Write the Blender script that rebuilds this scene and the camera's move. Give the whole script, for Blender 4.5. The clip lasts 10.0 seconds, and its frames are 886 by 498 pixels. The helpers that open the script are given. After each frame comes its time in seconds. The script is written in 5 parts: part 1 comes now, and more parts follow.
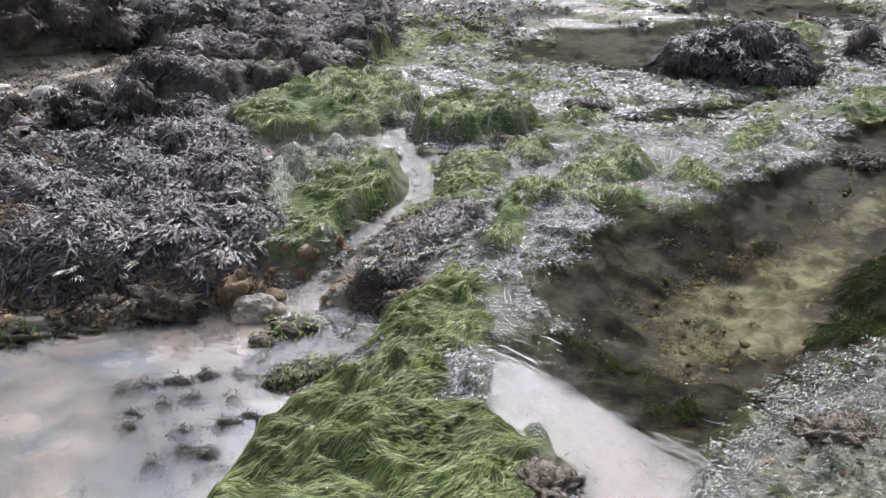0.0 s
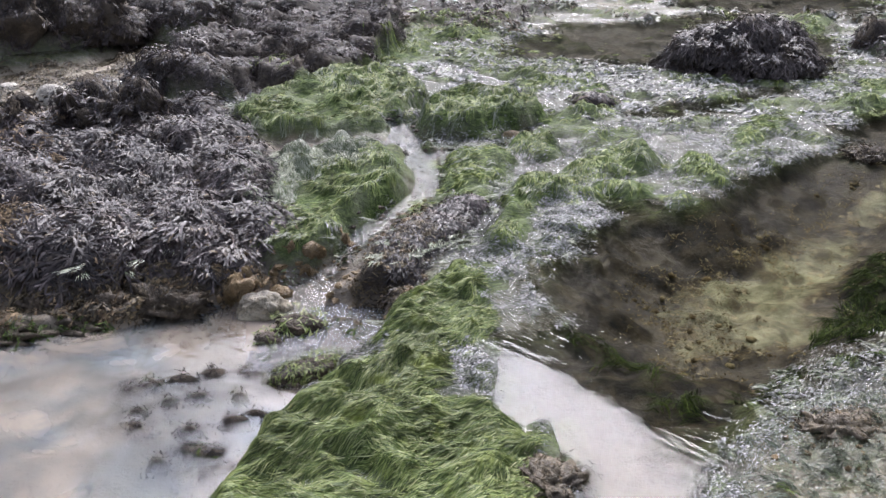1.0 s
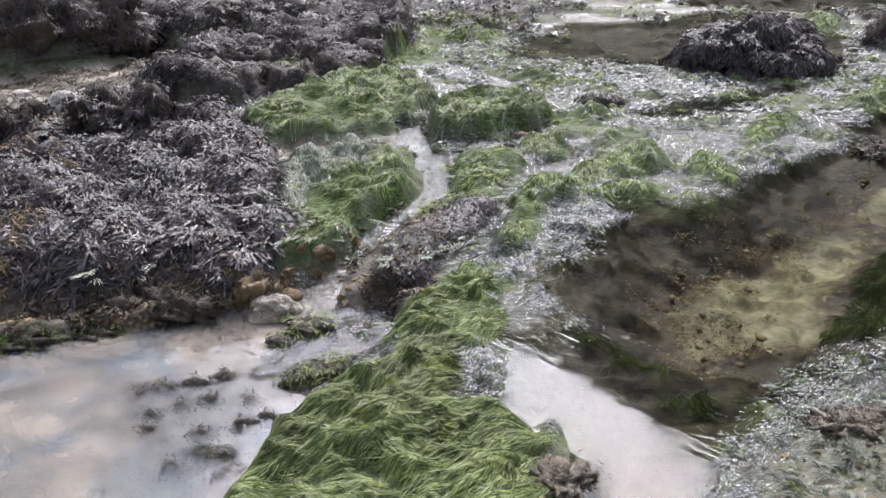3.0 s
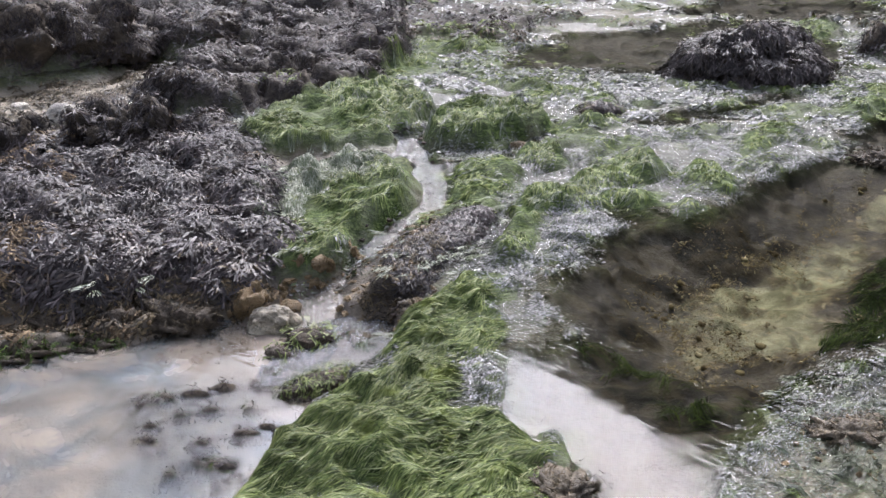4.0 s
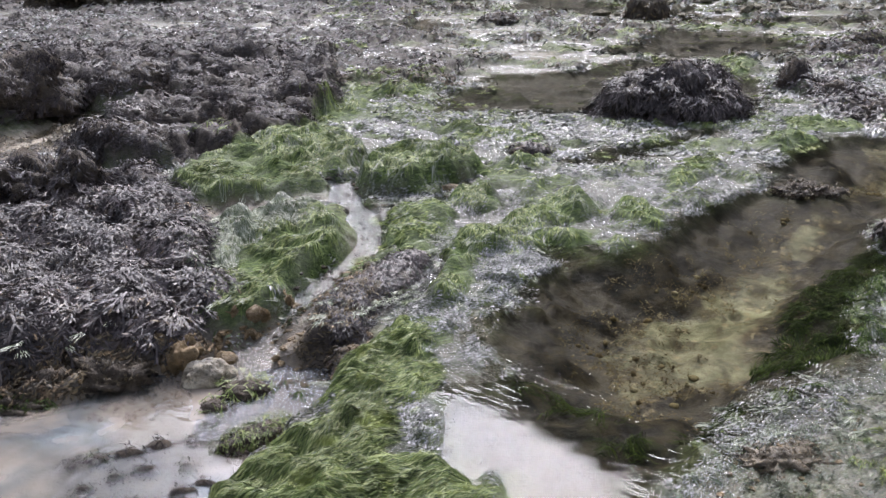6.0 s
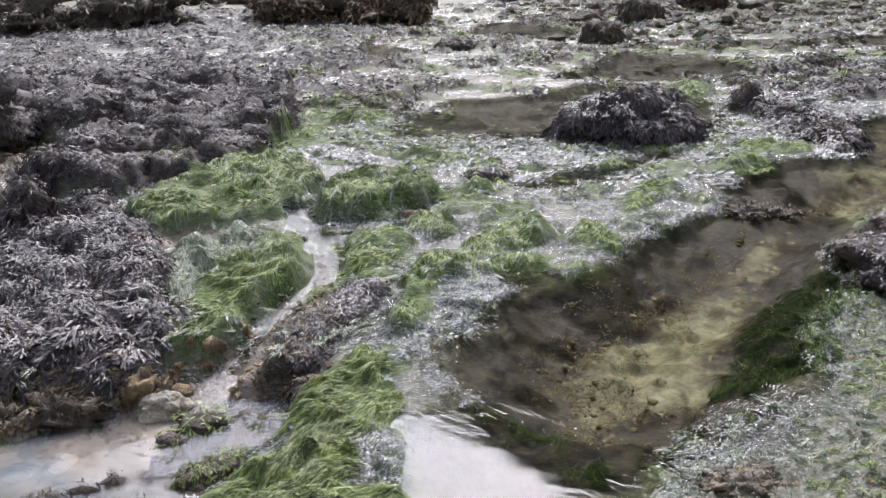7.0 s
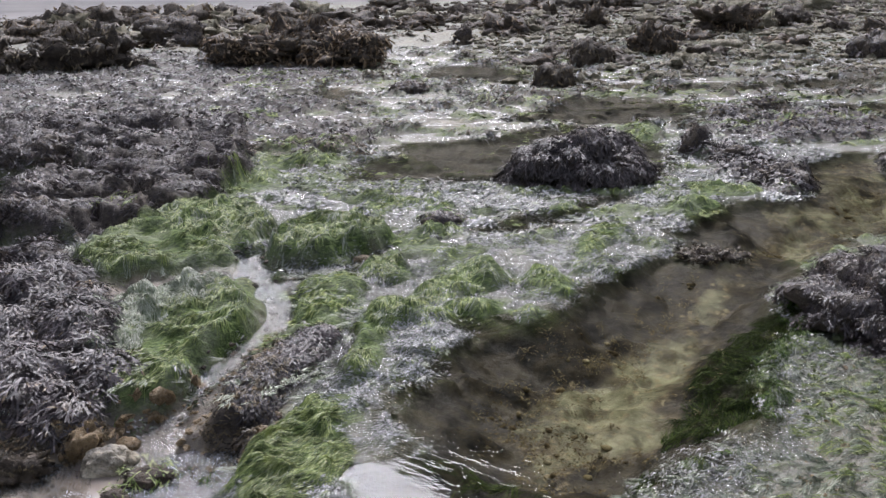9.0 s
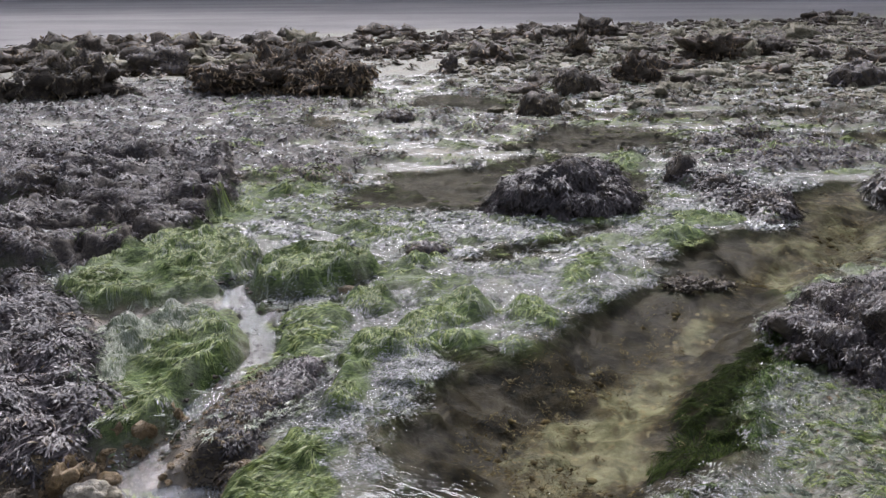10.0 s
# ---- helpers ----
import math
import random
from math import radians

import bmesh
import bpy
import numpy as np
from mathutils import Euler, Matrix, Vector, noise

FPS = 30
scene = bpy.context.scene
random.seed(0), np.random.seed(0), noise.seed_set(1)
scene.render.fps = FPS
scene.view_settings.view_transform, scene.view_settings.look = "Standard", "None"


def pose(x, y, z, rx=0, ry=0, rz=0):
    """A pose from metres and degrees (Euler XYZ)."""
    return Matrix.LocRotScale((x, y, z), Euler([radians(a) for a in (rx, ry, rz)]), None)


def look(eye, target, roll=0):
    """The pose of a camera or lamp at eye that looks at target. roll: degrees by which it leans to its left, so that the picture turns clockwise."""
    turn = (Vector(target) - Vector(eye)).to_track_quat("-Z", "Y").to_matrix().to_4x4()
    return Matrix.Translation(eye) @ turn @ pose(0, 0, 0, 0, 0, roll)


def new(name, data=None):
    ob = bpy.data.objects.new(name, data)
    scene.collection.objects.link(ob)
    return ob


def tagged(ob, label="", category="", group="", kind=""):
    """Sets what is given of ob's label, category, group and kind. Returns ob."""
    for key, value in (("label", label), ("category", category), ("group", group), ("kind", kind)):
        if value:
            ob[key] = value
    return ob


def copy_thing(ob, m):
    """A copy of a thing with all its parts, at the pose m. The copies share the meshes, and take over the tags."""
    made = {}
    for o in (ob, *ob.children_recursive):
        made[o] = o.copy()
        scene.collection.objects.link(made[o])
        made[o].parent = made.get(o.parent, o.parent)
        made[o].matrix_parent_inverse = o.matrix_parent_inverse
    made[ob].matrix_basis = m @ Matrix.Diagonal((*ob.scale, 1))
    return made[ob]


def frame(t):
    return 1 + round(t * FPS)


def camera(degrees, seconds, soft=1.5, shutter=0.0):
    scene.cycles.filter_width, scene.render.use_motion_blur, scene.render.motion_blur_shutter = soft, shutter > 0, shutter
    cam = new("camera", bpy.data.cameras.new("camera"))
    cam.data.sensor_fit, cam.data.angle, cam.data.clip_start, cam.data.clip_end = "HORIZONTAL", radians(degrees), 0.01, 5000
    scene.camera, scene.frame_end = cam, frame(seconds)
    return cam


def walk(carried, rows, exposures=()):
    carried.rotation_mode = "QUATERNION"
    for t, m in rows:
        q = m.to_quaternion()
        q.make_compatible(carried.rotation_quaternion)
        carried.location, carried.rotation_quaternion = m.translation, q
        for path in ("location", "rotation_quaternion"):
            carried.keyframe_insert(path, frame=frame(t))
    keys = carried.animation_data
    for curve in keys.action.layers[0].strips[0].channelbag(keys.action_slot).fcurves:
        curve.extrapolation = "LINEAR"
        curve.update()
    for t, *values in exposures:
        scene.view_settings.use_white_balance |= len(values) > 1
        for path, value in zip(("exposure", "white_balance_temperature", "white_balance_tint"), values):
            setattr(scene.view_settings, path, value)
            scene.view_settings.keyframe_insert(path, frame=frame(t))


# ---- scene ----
cam = camera(48.45, 10.0)
PATH = [
    (0, (0.000, 0.000, 1.550), (0.000, 3.674, -0.032), 1.24),
    (0.5, (0.009, 0.009, 1.549), (-0.007, 3.675, -0.051), 0.73),
    (1, (0.013, 0.002, 1.553), (-0.021, 3.668, -0.046), 0.72),
    (1.5, (0.017, -0.007, 1.556), (-0.040, 3.660, -0.042), 0.72),
    (2, (0.020, -0.006, 1.557), (-0.053, 3.660, -0.042), 0.22),
    (2.5, (0.027, -0.008, 1.559), (-0.053, 3.658, -0.039), -0.02),
    (4, (0.024, -0.010, 1.562), (-0.055, 3.672, 0.003), -0.49),
    (4.5, (0.031, -0.015, 1.569), (0.009, 3.686, 0.052), -0.87),
    (5, (0.039, -0.018, 1.574), (0.115, 3.701, 0.102), -0.96),
    (5.5, (0.041, -0.024, 1.577), (0.152, 3.706, 0.136), -1.05),
    (7, (0.061, -0.006, 1.592), (0.390, 3.754, 0.268), -1.20),
    (7.5, (0.065, 0.000, 1.598), (0.446, 3.772, 0.322), -1.01),
    (8, (0.077, 0.000, 1.603), (0.511, 3.779, 0.363), -1.05),
    (8.5, (0.084, 0.007, 1.606), (0.564, 3.791, 0.401), -0.88),
    (9, (0.085, 0.016, 1.612), (0.595, 3.806, 0.439), -0.81),
    (9.5, (0.087, 0.023, 1.619), (0.626, 3.822, 0.491), -0.77),
    (10, (0.098, 0.023, 1.630), (0.665, 3.836, 0.560), -0.72),
]
walk(cam, [(t, look(eye, target, roll)) for t, eye, target, roll in PATH], [(0, -0.54, 6360, 13), (2.5, -0.49, 6360, 13), (4.5, -0.56, 6360, 13), (5.5, -0.60, 6360, 13), (7.3, -0.43, 6360, 13), (8.4, -0.66, 6360, 13), (10, -0.74, 6360, 13)])

# ---- world, sun and cliff-side sky ----
SUN_EL, SUN_AZ = radians(46), radians(9)
world = bpy.data.worlds.new("sky")
scene.world = world
world.use_nodes = True
wn, wl = world.node_tree.nodes, world.node_tree.links
wn.clear()
w_out = wn.new("ShaderNodeOutputWorld")
w_bg = wn.new("ShaderNodeBackground")
w_sky = wn.new("ShaderNodeTexSky")
w_sky.sky_type = "NISHITA"
w_sky.sun_disc = False
w_sky.sun_elevation, w_sky.sun_rotation = SUN_EL, SUN_AZ
w_sky.dust_density, w_sky.air_density = 4.0, 1.2
w_coord = wn.new("ShaderNodeTexCoord")
w_noise = wn.new("ShaderNodeTexNoise")
w_noise.inputs["Scale"].default_value = 2.2
w_noise.inputs["Detail"].default_value = 6
w_ramp = wn.new("ShaderNodeValToRGB")
w_ramp.color_ramp.elements[0].position, w_ramp.color_ramp.elements[1].position = 0.34, 0.66
w_ramp.color_ramp.elements[0].color = (4.3, 5.0, 7.0, 1)
w_ramp.color_ramp.elements[1].color = (9.6, 10.3, 12.4, 1)
w_mix = wn.new("ShaderNodeMixRGB")
w_mix.inputs["Fac"].default_value = 0.75
wl.new(w_coord.outputs["Generated"], w_noise.inputs["Vector"])
wl.new(w_noise.outputs["Fac"], w_ramp.inputs["Fac"])
wl.new(w_sky.outputs["Color"], w_mix.inputs["Color1"])
wl.new(w_ramp.outputs["Color"], w_mix.inputs["Color2"])
# thin cloud: brighter overhead than low down, and brightest round the veiled sun
w_dot = wn.new("ShaderNodeVectorMath")
w_dot.operation = "DOT_PRODUCT"
w_dot.inputs[1].default_value = (math.sin(SUN_AZ) * math.cos(SUN_EL), math.cos(SUN_AZ) * math.cos(SUN_EL), math.sin(SUN_EL))
wl.new(w_coord.outputs["Generated"], w_dot.inputs[0])
w_glow = wn.new("ShaderNodeMapRange")
w_glow.interpolation_type = "SMOOTHERSTEP"
for key, value in zip(("From Min", "From Max", "To Min", "To Max"), (0.835, 1.0, 1.1, 15.0)):
    w_glow.inputs[key].default_value = value
wl.new(w_dot.outputs["Value"], w_glow.inputs["Value"])
w_lit = wn.new("ShaderNodeMixRGB")
w_lit.blend_type = "MULTIPLY"
w_lit.inputs["Fac"].default_value = 1.0
wl.new(w_mix.outputs["Color"], w_lit.inputs["Color1"])
wl.new(w_glow.outputs["Result"], w_lit.inputs["Color2"])
wl.new(w_lit.outputs["Color"], w_bg.inputs["Color"])
w_bg.inputs["Strength"].default_value = 0.128
wl.new(w_bg.outputs["Background"], w_out.inputs["Surface"])

sun = new("sun", bpy.data.lights.new("sun", "SUN"))
sun.data.energy, sun.data.angle, sun.data.color = 3.2, radians(5), (1.0, 0.99, 0.985)
sun_way = Vector((math.sin(SUN_AZ) * math.cos(SUN_EL), math.cos(SUN_AZ) * math.cos(SUN_EL), math.sin(SUN_EL)))
sun.matrix_world = look(sun_way * 40, (0, 0, 0))


# ---- materials ----
class Mat:
    """A small wrapper that builds one node material."""

    def __init__(self, name):
        self.m = bpy.data.materials.new(name)
        self.m.use_nodes = True
        self.n, self.l = self.m.node_tree.nodes, self.m.node_tree.links
        self.n.clear()
        self.out = self.n.new("ShaderNodeOutputMaterial")
        self.geo = self.n.new("ShaderNodeNewGeometry")
        self.pos = self.geo.outputs["Position"]
        self.island = self.geo.outputs["Random Per Island"]

    def put(self, sock, value):
        if isinstance(value, bpy.types.NodeSocket):
            self.l.new(value, sock)
        elif isinstance(value, tuple) and len(value) == 3 and sock.type == "RGBA":
            sock.default_value = (*value, 1)
        else:
            sock.default_value = value

    def noise(self, scale, detail=4.0, rough=0.55, warp=0.0, vector=None):
        k = self.n.new("ShaderNodeTexNoise")
        self.l.new(vector or self.pos, k.inputs["Vector"])
        k.inputs["Scale"].default_value, k.inputs["Detail"].default_value = scale, detail
        k.inputs["Roughness"].default_value, k.inputs["Distortion"].default_value = rough, warp
        return k.outputs["Fac"]

    def stretched(self, sx, sy, sz, turn=0.0):
        k = self.n.new("ShaderNodeMapping")
        self.l.new(self.pos, k.inputs["Vector"])
        k.inputs["Rotation"].default_value = (0, 0, turn)
        s = self.n.new("ShaderNodeMapping")
        self.l.new(k.outputs["Vector"], s.inputs["Vector"])
        s.inputs["Scale"].default_value = (sx, sy, sz)
        return s.outputs["Vector"]

    def voronoi(self, scale, feature="F1"):
        k = self.n.new("ShaderNodeTexVoronoi")
        k.feature = feature
        self.l.new(self.pos, k.inputs["Vector"])
        k.inputs["Scale"].default_value = scale
        return k.outputs["Distance"]

    def ramp(self, fac, *stops):
        k = self.n.new("ShaderNodeValToRGB")
        self.l.new(fac, k.inputs["Fac"])
        e = k.color_ramp.elements
        while len(e) < len(stops):
            e.new(0.5)
        for el, (p, c) in zip(e, stops):
            el.position = p
            el.color = (*c, 1) if isinstance(c, tuple) else (c, c, c, 1)
        return k.outputs["Color"]

    def mix(self, fac, a, b, blend="MIX"):
        k = self.n.new("ShaderNodeMixRGB")
        k.blend_type = blend
        self.put(k.inputs["Fac"], fac)
        self.put(k.inputs["Color1"], a)
        self.put(k.inputs["Color2"], b)
        return k.outputs["Color"]

    def calc(self, op, a, b=0.0):
        k = self.n.new("ShaderNodeMath")
        k.operation = op
        self.put(k.inputs[0], a)
        self.put(k.inputs[1], b)
        return k.outputs[0]

    def attr(self, name):
        k = self.n.new("ShaderNodeAttribute")
        k.attribute_name = name
        return k.outputs["Fac"]

    def bump(self, height, strength, distance=0.01, normal=None):
        k = self.n.new("ShaderNodeBump")
        self.put(k.inputs["Height"], height)
        k.inputs["Strength"].default_value, k.inputs["Distance"].default_value = strength, distance
        if normal:
            self.l.new(normal, k.inputs["Normal"])
        return k.outputs["Normal"]

    def surface(self, colour, rough, normal=None, spec=0.5, coat=0.0):
        k = self.n.new("ShaderNodeBsdfPrincipled")
        self.put(k.inputs["Base Color"], colour)
        self.put(k.inputs["Roughness"], rough)
        self.put(k.inputs["Specular IOR Level"], spec)
        if coat:
            k.inputs["Coat Weight"].default_value = coat
            k.inputs["Coat Roughness"].default_value = 0.12
        if normal:
            self.l.new(normal, k.inputs["Normal"])
            if coat:
                self.l.new(normal, k.inputs["Coat Normal"])
        self.l.new(k.outputs[0], self.out.inputs["Surface"])
        return self.m


def ground_material():
    m = Mat("wet_reef_rock")
    big, mid, fine = m.noise(1.6, 5), m.noise(9, 6, 0.65), m.noise(70, 5, 0.7)
    rock = m.ramp(mid, (0.3, (0.045, 0.038, 0.03)), (0.55, (0.12, 0.1, 0.075)), (0.75, (0.24, 0.18, 0.11)))
    rock = m.mix(m.ramp(big, (0.55, 0.0), (0.7, 0.6)), rock, (0.2, 0.13, 0.06))
    film = m.ramp(m.noise(44, 5, 0.72, 0.6), (0.36, (0.018, 0.026, 0.01)), (0.55, (0.06, 0.08, 0.025)), (0.75, (0.16, 0.18, 0.08)))
    bleach = m.ramp(m.noise(18, 7, 0.75, 0.8), (0.5, 0.0), (0.58, 0.6))
    film = m.mix(bleach, film, (0.2, 0.19, 0.17))
    weedy = m.ramp(m.noise(30, 5, 0.7), (0.35, (0.018, 0.014, 0.012)), (0.7, (0.075, 0.06, 0.045)))
    sand = m.ramp(m.noise(7, 6, 0.6, 0.5), (0.3, (0.22, 0.18, 0.13)), (0.55, (0.36, 0.3, 0.23)), (0.8, (0.46, 0.4, 0.33)))
    sand = m.mix(m.ramp(fine, (0.4, 0.25), (0.6, 0.0)), sand, (0.22, 0.19, 0.15))
    patch = m.ramp(m.calc("ADD", m.noise(3.4, 5, 0.6), m.attr("pale")), (0.52, 0.0), (0.68, 1.0))
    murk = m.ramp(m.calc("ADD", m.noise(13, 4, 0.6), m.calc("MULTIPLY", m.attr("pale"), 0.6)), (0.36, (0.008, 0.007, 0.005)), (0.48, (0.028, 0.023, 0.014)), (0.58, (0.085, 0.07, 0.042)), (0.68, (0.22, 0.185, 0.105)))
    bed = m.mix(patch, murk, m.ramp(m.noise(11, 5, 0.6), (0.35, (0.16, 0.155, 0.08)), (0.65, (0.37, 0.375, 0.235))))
    blobs = m.ramp(m.calc("ADD", m.voronoi(16), m.calc("MULTIPLY", m.noise(60, 3), 0.5)), (0.42, 1.0), (0.55, 0.0))
    blobs = m.mix(1.0, blobs, m.ramp(m.calc("ADD", m.noise(5, 4, 0.6), m.attr("pale")), (0.45, 0.0), (0.52, 0.85)), "MULTIPLY")
    bed = m.mix(blobs, bed, m.ramp(m.noise(20, 4), (0.35, (0.17, 0.13, 0.06)), (0.6, (0.42, 0.37, 0.22))))
    bed = m.mix(m.ramp(m.noise(8.5, 5, 0.62, 0.7), (0.4, 0.7), (0.55, 0.0)), bed, (0.055, 0.045, 0.022))
    beach = m.ramp(m.noise(0.16, 4, 0.6, 1.0, m.stretched(0.4, 1.6, 1, 0.2)), (0.35, (0.12, 0.11, 0.105)), (0.65, (0.2, 0.185, 0.175)))
    colour = m.mix(m.attr("green"), rock, film)
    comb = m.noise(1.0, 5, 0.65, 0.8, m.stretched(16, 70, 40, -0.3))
    # low comb values go near-black: shade between the tresses put into the green
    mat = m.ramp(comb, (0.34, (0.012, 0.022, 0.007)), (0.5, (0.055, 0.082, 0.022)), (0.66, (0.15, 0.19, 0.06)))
    mat = m.mix(m.ramp(m.noise(6, 4, 0.6), (0.45, 0.0), (0.65, 0.5)), mat, (0.16, 0.17, 0.11))
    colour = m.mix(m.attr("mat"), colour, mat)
    colour = m.mix(m.attr("wrack"), colour, weedy)
    colour = m.mix(m.attr("sand"), colour, sand)
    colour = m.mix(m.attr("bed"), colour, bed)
    colour = m.mix(m.attr("beach"), colour, beach)
    rough = m.ramp(m.noise(40, 3), (0.3, 0.35), (0.7, 0.65))
    rough = m.mix(m.attr("wrack"), rough, (0.75, 0.75, 0.75))
    rough = m.mix(m.attr("beach"), rough, (0.8, 0.8, 0.8))
    rough = m.mix(m.attr("mat"), rough, (0.75, 0.75, 0.75))
    gloss = m.mix(m.attr("mat"), (0.3, 0.3, 0.3), (0.12, 0.12, 0.12))
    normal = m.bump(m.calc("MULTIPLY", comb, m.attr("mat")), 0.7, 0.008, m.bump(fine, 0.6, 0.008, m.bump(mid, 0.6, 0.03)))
    return m.surface(colour, rough, normal, gloss)


def water_material(name, tint, milk=0.0, ripple=0.35, scale=28.0, milk_colour=(0.62, 0.56, 0.48), foam=0.0, calm=0.0, grain=0.0, gloss_rough=0.03, turn=0.42, drawn=(0.45, 1.4), swell=1.0):
    m = Mat(name)
    low = m.noise(scale * 0.22, 3, 0.5, 0.4)
    high = m.noise(scale, 3, 0.5, 0.3, m.stretched(*drawn, 1, turn))
    high = m.mix(m.ramp(m.noise(1.5, 3), (0.42, calm), (0.62, 0.0)), high, (0.5, 0.5, 0.5))
    chop = m.calc("MULTIPLY", m.attr("clear"), m.noise(scale * 1.6, 4, 0.6))
    normal = m.bump(high, ripple, 0.009, m.bump(low, ripple * swell, 0.02, m.bump(chop, 0.16, 0.02)))
    if grain:
        normal = m.bump(m.noise(80, 4, 0.65, 0.8), grain, 0.008, m.bump(m.noise(26, 4, 0.6, 0.5), grain, 0.02, normal))
    clear = m.n.new("ShaderNodeBsdfTransparent")
    m.put(clear.inputs["Color"], tint)
    body = clear.outputs[0]
    if milk or foam:
        mud = m.n.new("ShaderNodeBsdfDiffuse")
        fac = m.ramp(m.noise(2.6, 5, 0.6, 0.9), (0.36, milk * 0.35), (0.62, milk))
        shade = m.ramp(m.noise(1.7, 4, 0.6, 1.2), (0.4, (0.13, 0.15, 0.16)), (0.56, milk_colour))
        if foam:
            white = m.ramp(m.noise(34, 6, 0.75, 1.0), (0.48, 0.0), (0.66, foam))
            fac = m.mix(1.0, fac, white, "ADD")
            shade = m.mix(white, shade, (0.85, 0.86, 0.88))
        fac = m.mix(m.attr("clear"), fac, (0.03, 0.03, 0.03))
        m.put(mud.inputs["Color"], shade)
        both = m.n.new("ShaderNodeMixShader")
        m.put(both.inputs[0], fac)
        m.l.new(clear.outputs[0], both.inputs[1])
        m.l.new(mud.outputs[0], both.inputs[2])
        body = both.outputs[0]
    gloss = m.n.new("ShaderNodeBsdfGlossy")
    gloss.inputs["Roughness"].default_value = gloss_rough
    m.l.new(normal, gloss.inputs["Normal"])
    fres = m.n.new("ShaderNodeFresnel")
    fres.inputs["IOR"].default_value = 1.33
    m.l.new(normal, fres.inputs["Normal"])
    top = m.n.new("ShaderNodeMixShader")
    m.l.new(fres.outputs[0], top.inputs[0])
    m.l.new(body, top.inputs[1])
    m.l.new(gloss.outputs[0], top.inputs[2])
    m.l.new(top.outputs[0], m.out.inputs["Surface"])
    return m.m


def weed_material(name, *stops, rough=0.5, spec=0.5, blotch=(0.16, 0.12, 0.07), amount=0.35, shade=0.0):
    m = Mat(name)
    colour = m.ramp(m.island, *stops)
    # shade: broad patches multiplied dark, painting the shadowed grooves among the weed
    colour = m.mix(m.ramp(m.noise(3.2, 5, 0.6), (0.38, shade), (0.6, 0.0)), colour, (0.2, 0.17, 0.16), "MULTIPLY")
    colour = m.mix(m.ramp(m.noise(12, 4, 0.6), (0.55, 0.0), (0.7, amount)), colour, blotch)
    normal = m.bump(m.noise(160, 3), 0.35, 0.002)
    return m.surface(colour, rough, normal, spec)


def stone_material(name, dark, mid, pale, scale=9.0, rough=0.45):
    m = Mat(name)
    colour = m.ramp(m.noise(scale, 6, 0.65, 0.4), (0.3, dark), (0.52, mid), (0.75, pale))
    colour = m.mix(m.ramp(m.voronoi(scale * 5), (0.1, 0.5), (0.35, 0.0)), colour, dark)
    info = m.n.new("ShaderNodeObjectInfo").outputs["Random"]
    colour = m.mix(m.ramp(info, (0.0, 0.35), (1.0, 0.0)), colour, dark)
    normal = m.bump(m.noise(scale * 8, 5, 0.7), 0.6, 0.006, m.bump(m.noise(scale * 2, 5, 0.65), 0.7, 0.03))
    return m.surface(colour, rough, normal, 0.3)


GROUND = ground_material()
WATER_CLEAR = water_material("clear_pool_water", (0.81, 0.79, 0.735), ripple=0.2, scale=16, calm=0.92, turn=0.8, drawn=(0.5, 1.9), swell=0.3)
WATER_FLAT = water_material("shallow_film_water", (0.88, 0.88, 0.82), ripple=0.2, scale=40, grain=0.8, gloss_rough=0.28)
WATER_MILKY = water_material("milky_pool_water", (0.85, 0.87, 0.86), milk=0.72, ripple=0.16, scale=20, milk_colour=(0.32, 0.272, 0.225))
WATER_STREAM = water_material("running_water", (0.85, 0.86, 0.85), milk=0.32, ripple=0.45, scale=34, foam=0.2, milk_colour=(0.42, 0.38, 0.33), grain=0.4, gloss_rough=0.08)
WATER_SHELF = water_material("sliding_water", (0.72, 0.75, 0.78), milk=0.3, ripple=0.4, scale=34, foam=0.08, milk_colour=(0.34, 0.33, 0.34), grain=0.55, gloss_rough=0.14)
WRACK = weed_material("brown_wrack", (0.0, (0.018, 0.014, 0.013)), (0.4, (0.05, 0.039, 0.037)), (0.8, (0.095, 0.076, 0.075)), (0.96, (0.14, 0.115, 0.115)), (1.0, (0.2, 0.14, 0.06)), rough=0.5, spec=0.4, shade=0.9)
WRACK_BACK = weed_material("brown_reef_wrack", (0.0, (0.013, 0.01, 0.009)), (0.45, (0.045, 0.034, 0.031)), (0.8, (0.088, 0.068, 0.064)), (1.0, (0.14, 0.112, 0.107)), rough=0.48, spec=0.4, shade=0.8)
# dark wrack of the boulders; also painted in for shade on ledge and reef
WRACK_DARK = weed_material("dark_and_shaded_wrack", (0.0, (0.012, 0.009, 0.008)), (0.6, (0.04, 0.028, 0.026)), (0.93, (0.08, 0.06, 0.06)), (1.0, (0.18, 0.13, 0.07)), rough=0.45, spec=0.36, shade=0.6)
# palest scraps carry the wet glints of the flats in their colour
FLAKE = weed_material("crinkled_weed_and_glints", (0.0, (0.018, 0.018, 0.011)), (0.35, (0.05, 0.058, 0.028)), (0.65, (0.15, 0.155, 0.13)), (1.0, (0.46, 0.45, 0.465)), rough=0.36, spec=0.42, blotch=(0.12, 0.17, 0.04), amount=0.7, shade=0.5)
# near-white lilac end paints the sparkle of wet weed beside the pool
GLINT_WEED = weed_material("pale_glint_weed", (0.0, (0.03, 0.035, 0.022)), (0.45, (0.13, 0.14, 0.115)), (1.0, (0.55, 0.54, 0.57)), rough=0.32, spec=0.55, blotch=(0.12, 0.16, 0.06), amount=0.4, shade=0.4)
